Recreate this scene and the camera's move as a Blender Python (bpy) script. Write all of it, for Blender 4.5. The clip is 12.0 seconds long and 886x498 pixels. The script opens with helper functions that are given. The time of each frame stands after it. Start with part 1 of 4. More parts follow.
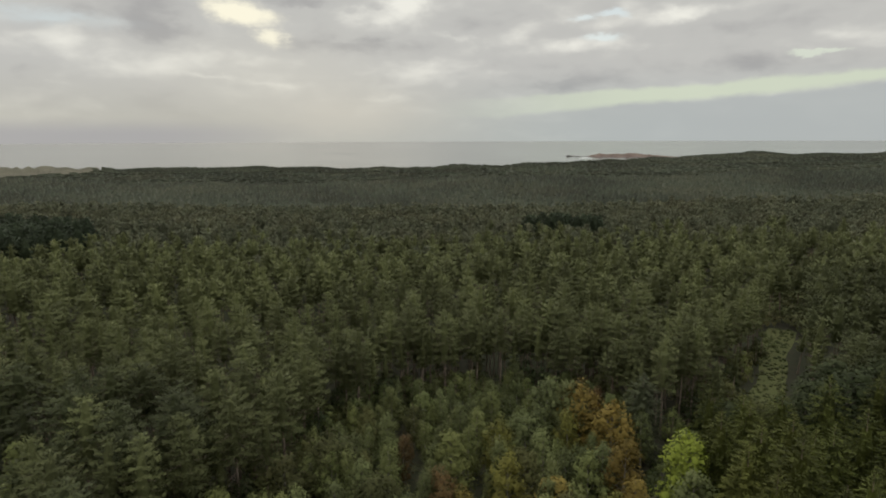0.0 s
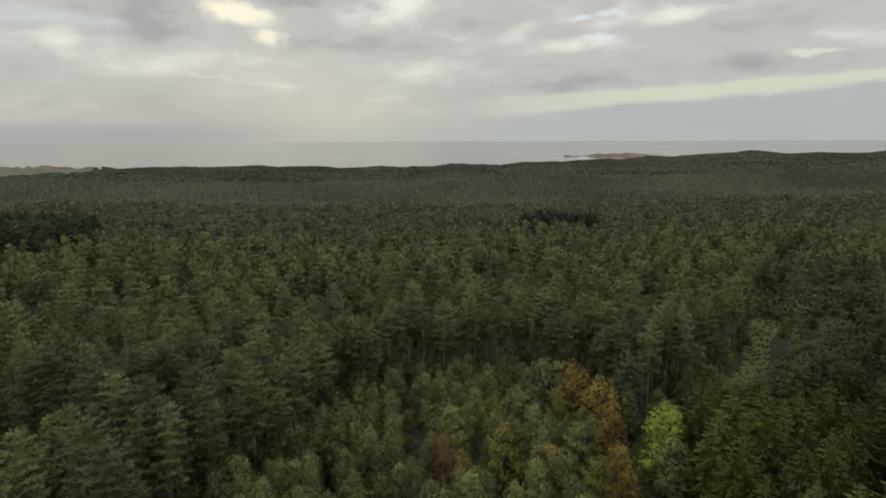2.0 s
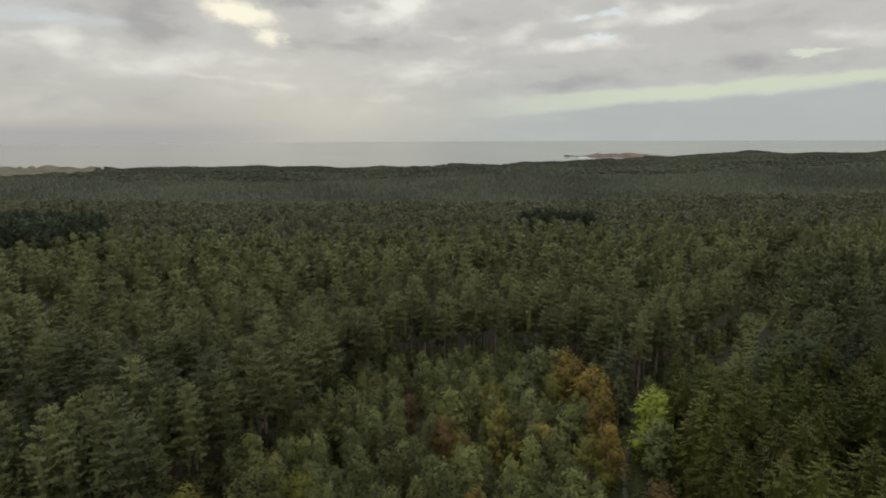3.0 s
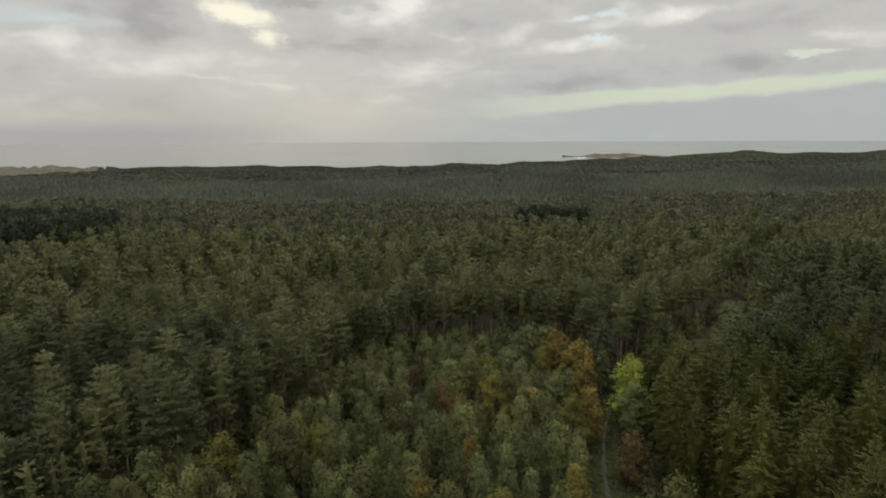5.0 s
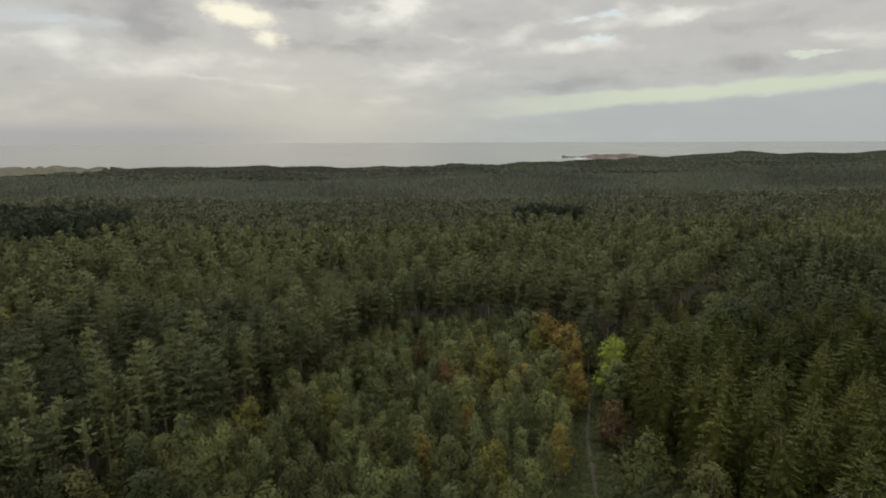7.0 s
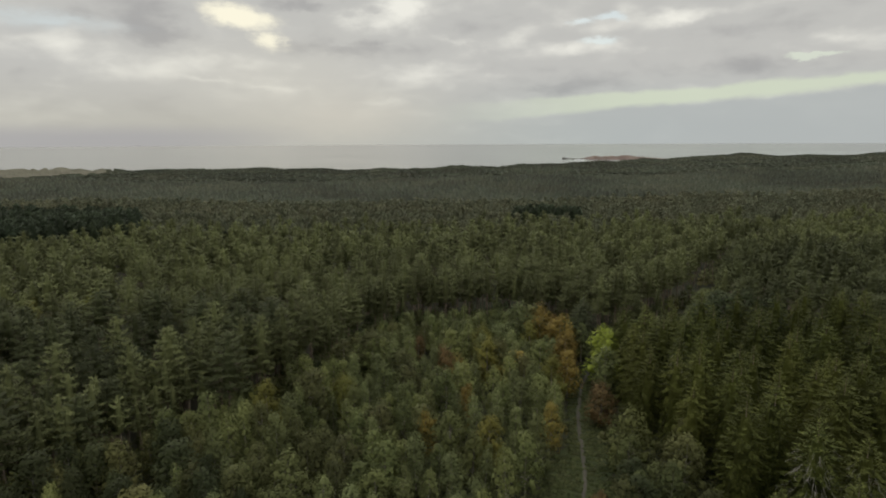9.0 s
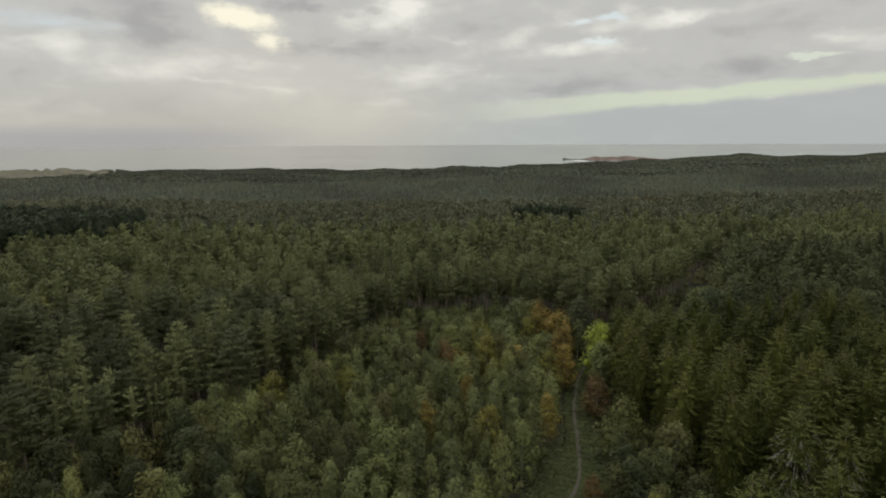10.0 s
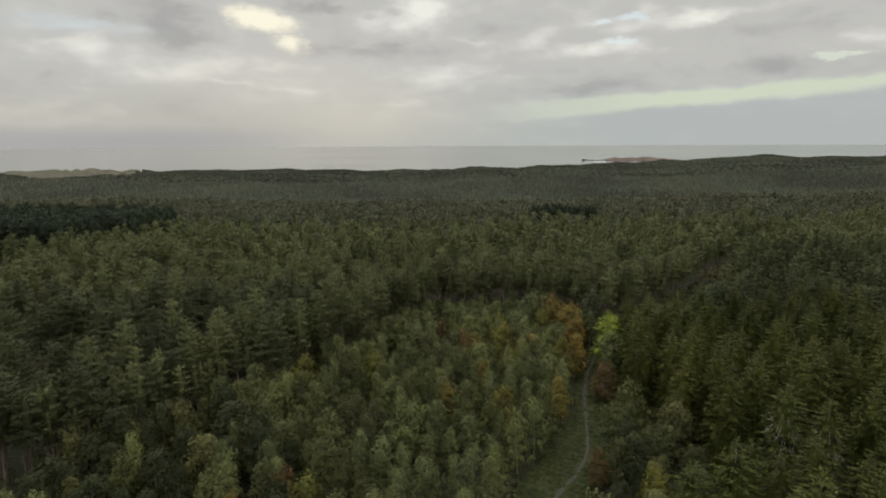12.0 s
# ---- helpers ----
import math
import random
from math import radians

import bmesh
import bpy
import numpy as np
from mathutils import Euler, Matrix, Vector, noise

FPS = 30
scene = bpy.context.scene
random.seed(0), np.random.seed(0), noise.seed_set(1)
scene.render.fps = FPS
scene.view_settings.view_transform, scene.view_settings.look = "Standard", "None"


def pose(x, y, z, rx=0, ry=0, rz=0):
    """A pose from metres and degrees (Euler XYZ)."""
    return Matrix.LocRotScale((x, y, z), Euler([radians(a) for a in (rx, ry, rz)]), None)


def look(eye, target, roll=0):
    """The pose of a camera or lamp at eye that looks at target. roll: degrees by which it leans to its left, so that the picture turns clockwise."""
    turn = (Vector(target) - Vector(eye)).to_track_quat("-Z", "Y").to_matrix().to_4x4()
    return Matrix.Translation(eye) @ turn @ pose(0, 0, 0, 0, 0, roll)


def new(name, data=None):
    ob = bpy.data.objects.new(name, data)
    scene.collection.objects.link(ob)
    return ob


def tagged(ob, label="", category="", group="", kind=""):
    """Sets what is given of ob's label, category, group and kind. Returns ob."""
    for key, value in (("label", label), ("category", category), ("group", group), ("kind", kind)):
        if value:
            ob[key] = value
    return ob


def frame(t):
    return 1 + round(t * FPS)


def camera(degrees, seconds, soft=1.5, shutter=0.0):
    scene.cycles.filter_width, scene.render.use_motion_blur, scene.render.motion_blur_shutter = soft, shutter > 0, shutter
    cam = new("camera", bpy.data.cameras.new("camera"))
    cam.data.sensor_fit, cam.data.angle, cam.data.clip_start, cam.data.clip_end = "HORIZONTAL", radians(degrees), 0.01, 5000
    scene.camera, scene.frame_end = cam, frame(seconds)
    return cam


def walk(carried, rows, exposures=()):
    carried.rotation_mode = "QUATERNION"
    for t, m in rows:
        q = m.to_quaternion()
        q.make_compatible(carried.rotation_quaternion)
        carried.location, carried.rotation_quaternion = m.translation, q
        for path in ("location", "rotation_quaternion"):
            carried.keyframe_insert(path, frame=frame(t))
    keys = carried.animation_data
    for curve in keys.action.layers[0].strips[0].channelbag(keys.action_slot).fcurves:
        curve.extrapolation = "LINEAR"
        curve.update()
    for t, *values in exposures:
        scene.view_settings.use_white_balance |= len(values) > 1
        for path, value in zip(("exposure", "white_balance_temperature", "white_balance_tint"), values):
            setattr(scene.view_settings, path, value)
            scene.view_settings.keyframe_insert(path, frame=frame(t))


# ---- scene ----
cam = camera(73.1, 12.0, soft=1.88)
PATH = [
    (0, (0.441, 2.387, 54.055), (0.428, 4.354, 53.691), -0.22),
    (0.5, (0.344, 1.218, 53.912), (0.333, 3.185, 53.548), -0.22),
    (1, (0.279, -0.408, 53.789), (0.27, 1.558, 53.425), -0.23),
    (1.5, (0.241, -2.619, 53.651), (0.233, -0.652, 53.287), -0.23),
    (2, (0.191, -5.151, 53.509), (0.184, -3.185, 53.145), -0.23),
    (2.5, (0.209, -7.953, 53.373), (0.201, -5.986, 53.009), -0.23),
    (3, (0.184, -10.96, 53.283), (0.176, -8.993, 52.919), -0.24),
    (5, (0.008, -23.326, 52.52), (0.004, -21.359, 52.158), -0.25),
    (5.5, (-0.068, -26.491, 52.338), (-0.072, -24.525, 51.975), -0.25),
    (6, (-0.121, -29.561, 52.285), (-0.124, -27.595, 51.922), -0.26),
    (6.5, (-0.135, -32.459, 52.428), (-0.138, -30.492, 52.066), -0.26),
    (7, (-0.082, -35.064, 52.5), (-0.087, -33.097, 52.14), -0.26),
    (9, (-0.171, -43.919, 52.72), (-0.178, -41.95, 52.366), -0.27),
    (9.5, (-0.145, -45.95, 52.735), (-0.153, -43.982, 52.382), -0.28),
    (10, (-0.114, -47.972, 52.747), (-0.123, -46.003, 52.395), -0.28),
    (10.5, (-0.144, -50.097, 52.774), (-0.154, -48.128, 52.423), -0.28),
    (11, (-0.254, -52.292, 52.807), (-0.269, -50.323, 52.455), -0.29),
    (11.5, (-0.312, -54.575, 52.835), (-0.352, -52.606, 52.485), -0.29),
    (12, (-0.273, -56.929, 52.895), (-0.343, -54.961, 52.546), -0.29),
]
walk(cam, [(t, look(eye, target, roll)) for t, eye, target, roll in PATH])

SEA = -18.0
TRACK = [(2.0, -60.0), (3.0, -10.0), (8.0, 14.0), (13.7, 26.0), (18.0, 32.6), (21.1, 40.0), (23.2, 51.0), (25.3, 64.0),
         (28.0, 74.0), (31.0, 83.0), (35.0, 91.0), (42.0, 101.0)]
RIDE = [(60.0, 112.0), (66.5, 120.0), (75.0, 132.0), (83.0, 146.0), (92.5, 161.0), (97.5, 168.5)]
GAP = [(104.0, 179.0), (122.0, 207.0), (157.0, 254.0), (192.0, 296.0), (240.0, 352.0)]

# ---- world, sun ----
world = bpy.data.worlds.new("overcast_evening")
scene.world = world
world.use_nodes = True
WT = world.node_tree
WT.nodes.clear()


def put(tree, kind, **values):
    node = tree.nodes.new(kind)
    for key, value in values.items():
        setattr(node, key, value)
    return node


def wire(tree, source, target):
    if isinstance(source, bpy.types.NodeSocket):
        tree.links.new(source, target)
    else:
        target.default_value = source


def calc(tree, op, a, b=0.0, c=0.0, clamp=False):
    node = put(tree, "ShaderNodeMath", operation=op, use_clamp=clamp)
    for socket, value in zip(node.inputs, (a, b, c)):
        wire(tree, value, socket)
    return node.outputs[0]


def blend(tree, fac, a, b, kind="MIX"):
    node = put(tree, "ShaderNodeMix", data_type="RGBA", blend_type=kind)
    for socket, value in zip((node.inputs[0], node.inputs[6], node.inputs[7]), (fac, a, b)):
        wire(tree, (*value, 1) if isinstance(value, tuple) and len(value) == 3 else value, socket)
    return node.outputs[2]


def noise_of(tree, vector, scale, detail=4.0, rough=0.55, out=0, warp=0.0):
    node = put(tree, "ShaderNodeTexNoise")
    if vector is not None:
        wire(tree, vector, node.inputs["Vector"])
    node.inputs["Scale"].default_value, node.inputs["Detail"].default_value = scale, detail
    node.inputs["Roughness"].default_value, node.inputs["Distortion"].default_value = rough, warp
    return node.outputs[out]


def ranged(tree, value, low, high, a=0.0, b=1.0):
    node = put(tree, "ShaderNodeMapRange", interpolation_type="SMOOTHSTEP")
    for socket, v in zip(node.inputs, (value, low, high, a, b)):
        wire(tree, v, socket)
    return node.outputs[0]


def vec(tree, x, y, z):
    node = put(tree, "ShaderNodeCombineXYZ")
    for socket, v in zip(node.inputs, (x, y, z)):
        wire(tree, v, socket)
    return node.outputs[0]


def build_sky():
    t = WT
    coord = put(t, "ShaderNodeTexCoord").outputs["Generated"]
    split = put(t, "ShaderNodeSeparateXYZ")
    wire(t, coord, split.inputs[0])
    x, y, z = split.outputs
    az = calc(t, "MULTIPLY", calc(t, "ARCTAN2", x, y), 57.2958)
    el = calc(t, "MULTIPLY", calc(t, "ARCSINE", z), 57.2958)
    # clouds lie in a flat layer, so they draw together towards the horizon
    lift = calc(t, "ADD", calc(t, "MAXIMUM", z, 0.0), 0.10)
    layer = vec(t, calc(t, "DIVIDE", x, lift), calc(t, "DIVIDE", y, lift), 0.0)
    big = noise_of(t, vec(t, calc(t, "DIVIDE", az, 9.5), calc(t, "DIVIDE", el, 3.8), 3.0), 1.0, 3, 0.45, warp=0.3)
    puffs = noise_of(t, vec(t, calc(t, "DIVIDE", az, 3.4), calc(t, "DIVIDE", el, 1.7), 5.0), 1.0, 5, 0.5, warp=0.3)
    streaks = noise_of(t, layer, 0.9, 4, 0.5, warp=0.5)
    fine = calc(t, "ADD", calc(t, "MULTIPLY", puffs, 0.65), calc(t, "MULTIPLY", streaks, 0.35))
    ragged = noise_of(t, vec(t, calc(t, "DIVIDE", az, 3.6), calc(t, "DIVIDE", el, 1.9), 0.0), 1.0, 6, 0.6)
    ragged2 = noise_of(t, vec(t, calc(t, "DIVIDE", az, 3.2), calc(t, "DIVIDE", el, 1.5), 7.0), 1.0, 6, 0.6)
    waz = calc(t, "ADD", az, calc(t, "MULTIPLY", calc(t, "SUBTRACT", ragged, 0.5), 5.5))
    wel = calc(t, "ADD", el, calc(t, "MULTIPLY", calc(t, "SUBTRACT", ragged2, 0.5), 2.0))

    def patch(a, e, wa, we, slope=0.0):
        """A soft cloud form about the bearing a and the height e, in degrees."""
        da = calc(t, "SUBTRACT", waz, a)
        de = calc(t, "SUBTRACT", calc(t, "SUBTRACT", wel, e), calc(t, "MULTIPLY", da, slope))
        da, de = calc(t, "DIVIDE", da, wa), calc(t, "DIVIDE", de, we)
        d = calc(t, "ADD", calc(t, "MULTIPLY", da, da), calc(t, "MULTIPLY", de, de))
        return calc(t, "EXPONENT", calc(t, "MULTIPLY", d, -1.0))

    thick = calc(t, "ADD", calc(t, "MULTIPLY_ADD", big, 0.52, 0.07), calc(t, "MULTIPLY", fine, 0.36))
    for a, e, wa, we, s, amount in [(-25.0, 9.0, 3.4, 1.3, -0.05, -0.24), (-28.0, 11.0, 3.5, 1.0, 0.0, -0.09), (-8.5, 8.2, 6.2, 0.9, 0.02, -0.20),
                                    (-12.5, 11.8, 4.5, 0.5, 0.0, -0.14), (-1.0, 7.6, 5.0, 0.8, 0.0, -0.06), (8.0, 4.6, 6.0, 0.5, 0.04, -0.10),
                                    (25.0, 5.9, 12.0, 0.8, 0.04, -0.11), (31.0, 9.6, 7.0, 1.4, 0.0, -0.17), (-3.0, 9.4, 9.0, 2.5, 0.0, 0.05), (11.0, 9.3, 5.0, 0.6, 0.0, -0.08),
                                    (3.0, 10.3, 5.0, 0.8, 0.0, -0.05), (21.0, 8.3, 6.0, 0.8, 0.04, -0.06), (-34.0, 6.0, 5.0, 2.2, 0.0, -0.04),
                                    (-6.7, 10.7, 3.0, 0.6, 0.0, 0.11), (-3.7, 11.9, 1.6, 0.7, 0.0, 0.16), (-20.9, 5.3, 2.2, 0.25, 0.0, 0.10),
                                    (-15.9, 4.9, 3.0, 0.3, 0.0, 0.09), (-5.9, 3.6, 3.0, 0.22, 0.0, 0.07), (-18.0, 7.4, 5.0, 0.9, 0.0, 0.07),
                                    (20.7, 10.2, 1.8, 0.6, 0.0, 0.12), (1.0, 9.2, 2.0, 0.4, 0.0, 0.09), (7.0, 6.0, 2.6, 0.3, 0.0, 0.06),
                                    (12.5, 8.0, 4.0, 0.5, 0.05, 0.08), (-33.0, 8.0, 5.0, 0.7, 0.0, 0.07)]:
        thick = calc(t, "ADD", thick, calc(t, "MULTIPLY", patch(a, e, wa, we, s), amount))
    tone = put(t, "ShaderNodeValToRGB")
    ramp = tone.color_ramp
    ramp.interpolation = "EASE"
    ramp.elements[0].position, ramp.elements[0].color = 0.28, (0.315, 0.312, 0.308, 1)
    ramp.elements[1].position, ramp.elements[1].color = 0.72, (0.70, 0.69, 0.63, 1)
    mid = ramp.elements.new(0.48)
    mid.color = (0.435, 0.432, 0.412, 1)
    wire(t, thick, tone.inputs[0])
    cloud = tone.outputs[0]
    # the haze under the clouds: warm under the sun, cold away from it
    side = ranged(t, az, -26.0, 22.0)
    haze = blend(t, side, (0.392, 0.380, 0.328), (0.340, 0.375, 0.372))
    cloud = blend(t, calc(t, "MULTIPLY", ranged(t, el, 7.0, 0.5), 0.78), cloud, haze)
    warm = patch(-16.0, 5.6, 11.0, 3.4)
    cloud = blend(t, calc(t, "MULTIPLY", warm, 0.42), cloud, (0.55, 0.53, 0.46))
    glow = patch(-9.0, 2.2, 8.0, 2.4)
    cloud = blend(t, calc(t, "MULTIPLY", glow, 0.50), cloud, (0.545, 0.51, 0.435))
    # the long break in the clouds and the grey bank under it
    sill, lintel = calc(t, "MULTIPLY_ADD", az, 0.070, 1.72), calc(t, "MULTIPLY_ADD", az, 0.050, 3.36)
    frayed = calc(t, "ADD", el, calc(t, "MULTIPLY", calc(t, "SUBTRACT", calc(t, "ADD", ragged2, big), 1.0), 0.9))
    over, under = calc(t, "SUBTRACT", frayed, sill), calc(t, "SUBTRACT", frayed, lintel)
    right = calc(t, "MULTIPLY", ranged(t, az, 6.0, 26.0), ranged(t, az, 75.0, 45.0))
    bank = calc(t, "MULTIPLY", ranged(t, over, 0.10, -0.45), right)
    cloud = blend(t, calc(t, "MULTIPLY", bank, 0.80), cloud, (0.362, 0.382, 0.378))
    span = calc(t, "MULTIPLY", ranged(t, az, -3.0, 19.0), ranged(t, az, 75.0, 45.0))
    gap = calc(t, "MULTIPLY", calc(t, "MULTIPLY", ranged(t, over, -0.30, 0.35), ranged(t, under, 0.28, -0.22)), span)
    cloud = blend(t, calc(t, "MULTIPLY", gap, 0.92), cloud, (0.515, 0.56, 0.445))
    low = calc(t, "MULTIPLY", ranged(t, el, 2.0, 0.4), ranged(t, az, -9.0, -27.0))
    cloud = blend(t, calc(t, "MULTIPLY", low, 0.80), cloud, (0.318, 0.312, 0.318))
    # overhead an overcast sky is brighter than low down
    cloud = blend(t, 1.0, cloud, ranged(t, z, 0.25, 0.95, 1.0, 2.9), "MULTIPLY")
    # holes: bright evening sky and small blue ones
    sky = put(t, "ShaderNodeTexSky", sky_type="NISHITA", sun_disc=False, sun_elevation=radians(14), sun_rotation=radians(-18))
    clear = blend(t, 1.0, sky.outputs[0], (0.10, 0.10, 0.10), "MULTIPLY")
    clear = blend(t, 0.6, clear, (0.56, 0.63, 0.65))
    holes = 0.0
    for a, e, wa, we in [(12.2, 10.4, 1.6, 0.36), (15.3, 10.6, 1.5, 0.4), (14.1, 8.7, 1.3, 0.42)]:
        holes = calc(t, "ADD", holes, ranged(t, patch(a, e, wa, we), 0.1, 0.95))
    cloud = blend(t, calc(t, "MULTIPLY", calc(t, "MINIMUM", holes, 1.0), 0.75), cloud, clear)
    slit = ranged(t, patch(31.0, 6.6, 2.3, 0.30, 0.05), 0.25, 0.8)
    cloud = blend(t, calc(t, "MULTIPLY", slit, 0.85), cloud, (0.56, 0.60, 0.51))
    cloud = blend(t, calc(t, "MULTIPLY", patch(-32.3, 9.3, 4.0, 0.55), 0.65), cloud, (0.52, 0.58, 0.59))
    torn = calc(t, "MAXIMUM", patch(-18.2, 10.6, 3.0, 1.05, -0.12), calc(t, "MULTIPLY", patch(-15.6, 8.8, 1.5, 1.0), 0.7))
    cloud = blend(t, ranged(t, torn, 0.12, 0.78), cloud, (0.80, 0.76, 0.61))
    # the far sea beyond the edge of the water sheet
    far_sea = blend(t, side, (0.405, 0.380, 0.340), (0.315, 0.325, 0.32))
    cloud = blend(t, ranged(t, el, -0.26, -0.34), cloud, far_sea)
    back = put(t, "ShaderNodeBackground")
    wire(t, cloud, back.inputs[0])
    back.inputs[1].default_value = 1.22
    wire(t, back.outputs[0], put(t, "ShaderNodeOutputWorld").inputs[0])


build_sky()
sun = new("sun", bpy.data.lights.new("sun", "SUN"))
sun.data.energy, sun.data.angle, sun.data.color = 0.5, radians(30), (1.0, 0.94, 0.82)
sun.matrix_world = look((-31, 95, 60), (0, 0, 0))


# ---- materials ----
def material(name):
    mat = bpy.data.materials.new(name)
    mat.use_nodes = True
    tree = mat.node_tree
    shader = tree.nodes["Principled BSDF"]
    shader.inputs["Specular IOR Level"].default_value = 0.25
    return mat, tree, shader


def place_of(tree):
    return put(tree, "ShaderNodeNewGeometry").outputs["Position"]


def foliage(name, dark, light, other, rough=0.65, share=0.3, vary=0.2, leafy=0.14, fine=1.0, broad=0.018, patchy=0.0):
    """Leaves: colour changes from leaf to leaf, from crown to crown and slowly over the stand. fine: how much of the small grain a wood shows."""
    mat, t, shader = material(name)
    leaf = put(t, "ShaderNodeNewGeometry").outputs["Random Per Island"]
    own = put(t, "ShaderNodeAttribute", attribute_name="tint").outputs["Fac"]
    each = calc(t, "FRACT", calc(t, "ADD", put(t, "ShaderNodeObjectInfo").outputs["Random"], own))
    where = place_of(t)
    clump = noise_of(t, where, 0.45, 3, 0.6)
    stand = noise_of(t, where, broad, 3, 0.55)
    grain = noise_of(t, where, 4.2, 4, 0.8)
    mixed = calc(t, "ADD", calc(t, "MULTIPLY", leaf, leafy), calc(t, "MULTIPLY", clump, 0.64 - leafy))
    level = ranged(t, calc(t, "ADD", mixed, calc(t, "MULTIPLY", grain, 0.4)), 0.24, 0.80, 0.5 - 0.42 * fine, 0.5 + 0.45 * fine)
    colour = blend(t, level, dark, light)
    colour = blend(t, calc(t, "MULTIPLY", ranged(t, each, 0.35, 1.0), share), colour, other)
    colour = blend(t, calc(t, "MULTIPLY", ranged(t, stand, 0.45, 0.7), 0.5), colour, other)
    if patchy:
        age = noise_of(t, where, 0.0065, 4, 0.6)
        colour = blend(t, 1.0, colour, ranged(t, age, 0.36, 0.64, 1.0 - patchy, 1.0 + patchy), "MULTIPLY")
    shift = calc(t, "FRACT", calc(t, "MULTIPLY", each, 7.31))
    colour = blend(t, 1.0, colour, ranged(t, shift, 0.0, 1.0, 1.0 - vary, 1.0 + vary), "MULTIPLY")
    wire(t, colour, shader.inputs["Base Color"])
    bump = put(t, "ShaderNodeBump")
    bump.inputs["Strength"].default_value, bump.inputs["Distance"].default_value = 0.35 * fine, 0.15
    wire(t, grain, bump.inputs["Height"])
    wire(t, bump.outputs[0], shader.inputs["Normal"])
    shader.inputs["Roughness"].default_value, shader.inputs["Specular IOR Level"].default_value = rough, 0.12
    lucent = put(t, "ShaderNodeBsdfTranslucent")
    wire(t, colour, lucent.inputs[0])
    mix = put(t, "ShaderNodeMixShader")
    mix.inputs[0].default_value = 0.16
    wire(t, shader.outputs[0], mix.inputs[1])
    wire(t, lucent.outputs[0], mix.inputs[2])
    wire(t, mix.outputs[0], t.nodes["Material Output"].inputs[0])
    return mat


def bark(name, a, b, scale=3.0):
    mat, t, shader = material(name)
    where = place_of(t)
    streaks = put(t, "ShaderNodeVectorMath", operation="MULTIPLY")
    wire(t, where, streaks.inputs[0])
    streaks.inputs[1].default_value = (1, 1, 0.25)
    grain = noise_of(t, streaks.outputs[0], scale, 5, 0.65)
    wire(t, blend(t, ranged(t, grain, 0.3, 0.7), a, b), shader.inputs["Base Color"])
    shader.inputs["Roughness"].default_value = 0.9
    bump = put(t, "ShaderNodeBump")
    bump.inputs["Distance"].default_value = 0.03
    wire(t, grain, bump.inputs["Height"])
    wire(t, bump.outputs[0], shader.inputs["Normal"])
    return mat


def earth(name, colours, scales, rough=0.95, relief=0.1):
    """Ground: three colours mixed by noise at two scales."""
    mat, t, shader = material(name)
    where = place_of(t)
    wide, small = noise_of(t, where, scales[0], 5, 0.6), noise_of(t, where, scales[1], 6, 0.65)
    colour = blend(t, ranged(t, wide, 0.35, 0.65), colours[0], colours[1])
    colour = blend(t, ranged(t, small, 0.45, 0.75), colour, colours[2])
    wire(t, colour, shader.inputs["Base Color"])
    shader.inputs["Roughness"].default_value = rough
    bump = put(t, "ShaderNodeBump")
    bump.inputs["Distance"].default_value = relief
    wire(t, small, bump.inputs["Height"])
    wire(t, bump.outputs[0], shader.inputs["Normal"])
    return mat


PINE = foliage("pine_needles", (0.065, 0.073, 0.034), (0.149, 0.161, 0.067), (0.131, 0.143, 0.056), vary=0.28, leafy=0.22)
# the pine needle colours at about half their value
DEEP_PINE = foliage("deep_pine_needles", (0.031, 0.037, 0.019), (0.073, 0.083, 0.035), (0.071, 0.079, 0.030), vary=0.22, leafy=0.22)
DULL_PINE = foliage("dull_pine_needles", (0.039, 0.045, 0.021), (0.089, 0.099, 0.043), (0.083, 0.091, 0.036), vary=0.25, leafy=0.22)
DARK_PINE = foliage("dark_conifer_needles", (0.023, 0.033, 0.019), (0.043, 0.057, 0.032), (0.039, 0.049, 0.025))
SPRUCE = foliage("spruce_needles", (0.016, 0.020, 0.008), (0.107, 0.123, 0.029), (0.113, 0.115, 0.028), vary=0.26, leafy=0.42)
GREY_SPRUCE = foliage("grey_spruce_needles", (0.042, 0.049, 0.026), (0.087, 0.098, 0.054), (0.077, 0.084, 0.042), leafy=0.3)
BIRCH = foliage("grey_green_leaves", (0.062, 0.074, 0.030), (0.141, 0.160, 0.066), (0.144, 0.150, 0.044), vary=0.3, leafy=0.36, share=0.35)
GREEN = foliage("green_leaves", (0.051, 0.065, 0.025), (0.113, 0.130, 0.045), (0.125, 0.130, 0.039), vary=0.32, leafy=0.36, share=0.5)
OLIVE = foliage("olive_leaves", (0.043, 0.047, 0.017), (0.090, 0.096, 0.036), (0.092, 0.085, 0.029), vary=0.3, leafy=0.36)
YELLOW = foliage("yellow_leaves", (0.080, 0.084, 0.018), (0.162, 0.165, 0.037), (0.136, 0.113, 0.027), leafy=0.25)
ORANGE = foliage("orange_leaves", (0.084, 0.060, 0.014), (0.198, 0.142, 0.034), (0.158, 0.142, 0.036), leafy=0.25)
RUSSET = foliage("russet_leaves", (0.069, 0.044, 0.018), (0.135, 0.086, 0.036), (0.117, 0.087, 0.033), leafy=0.25)
DEEP_GREEN = foliage("deep_green_leaves", (0.018, 0.025, 0.011), (0.042, 0.053, 0.020), (0.044, 0.048, 0.017), leafy=0.25)
LIME = foliage("lime_leaves", (0.106, 0.139, 0.021), (0.223, 0.262, 0.040), (0.190, 0.223, 0.033), leafy=0.25)
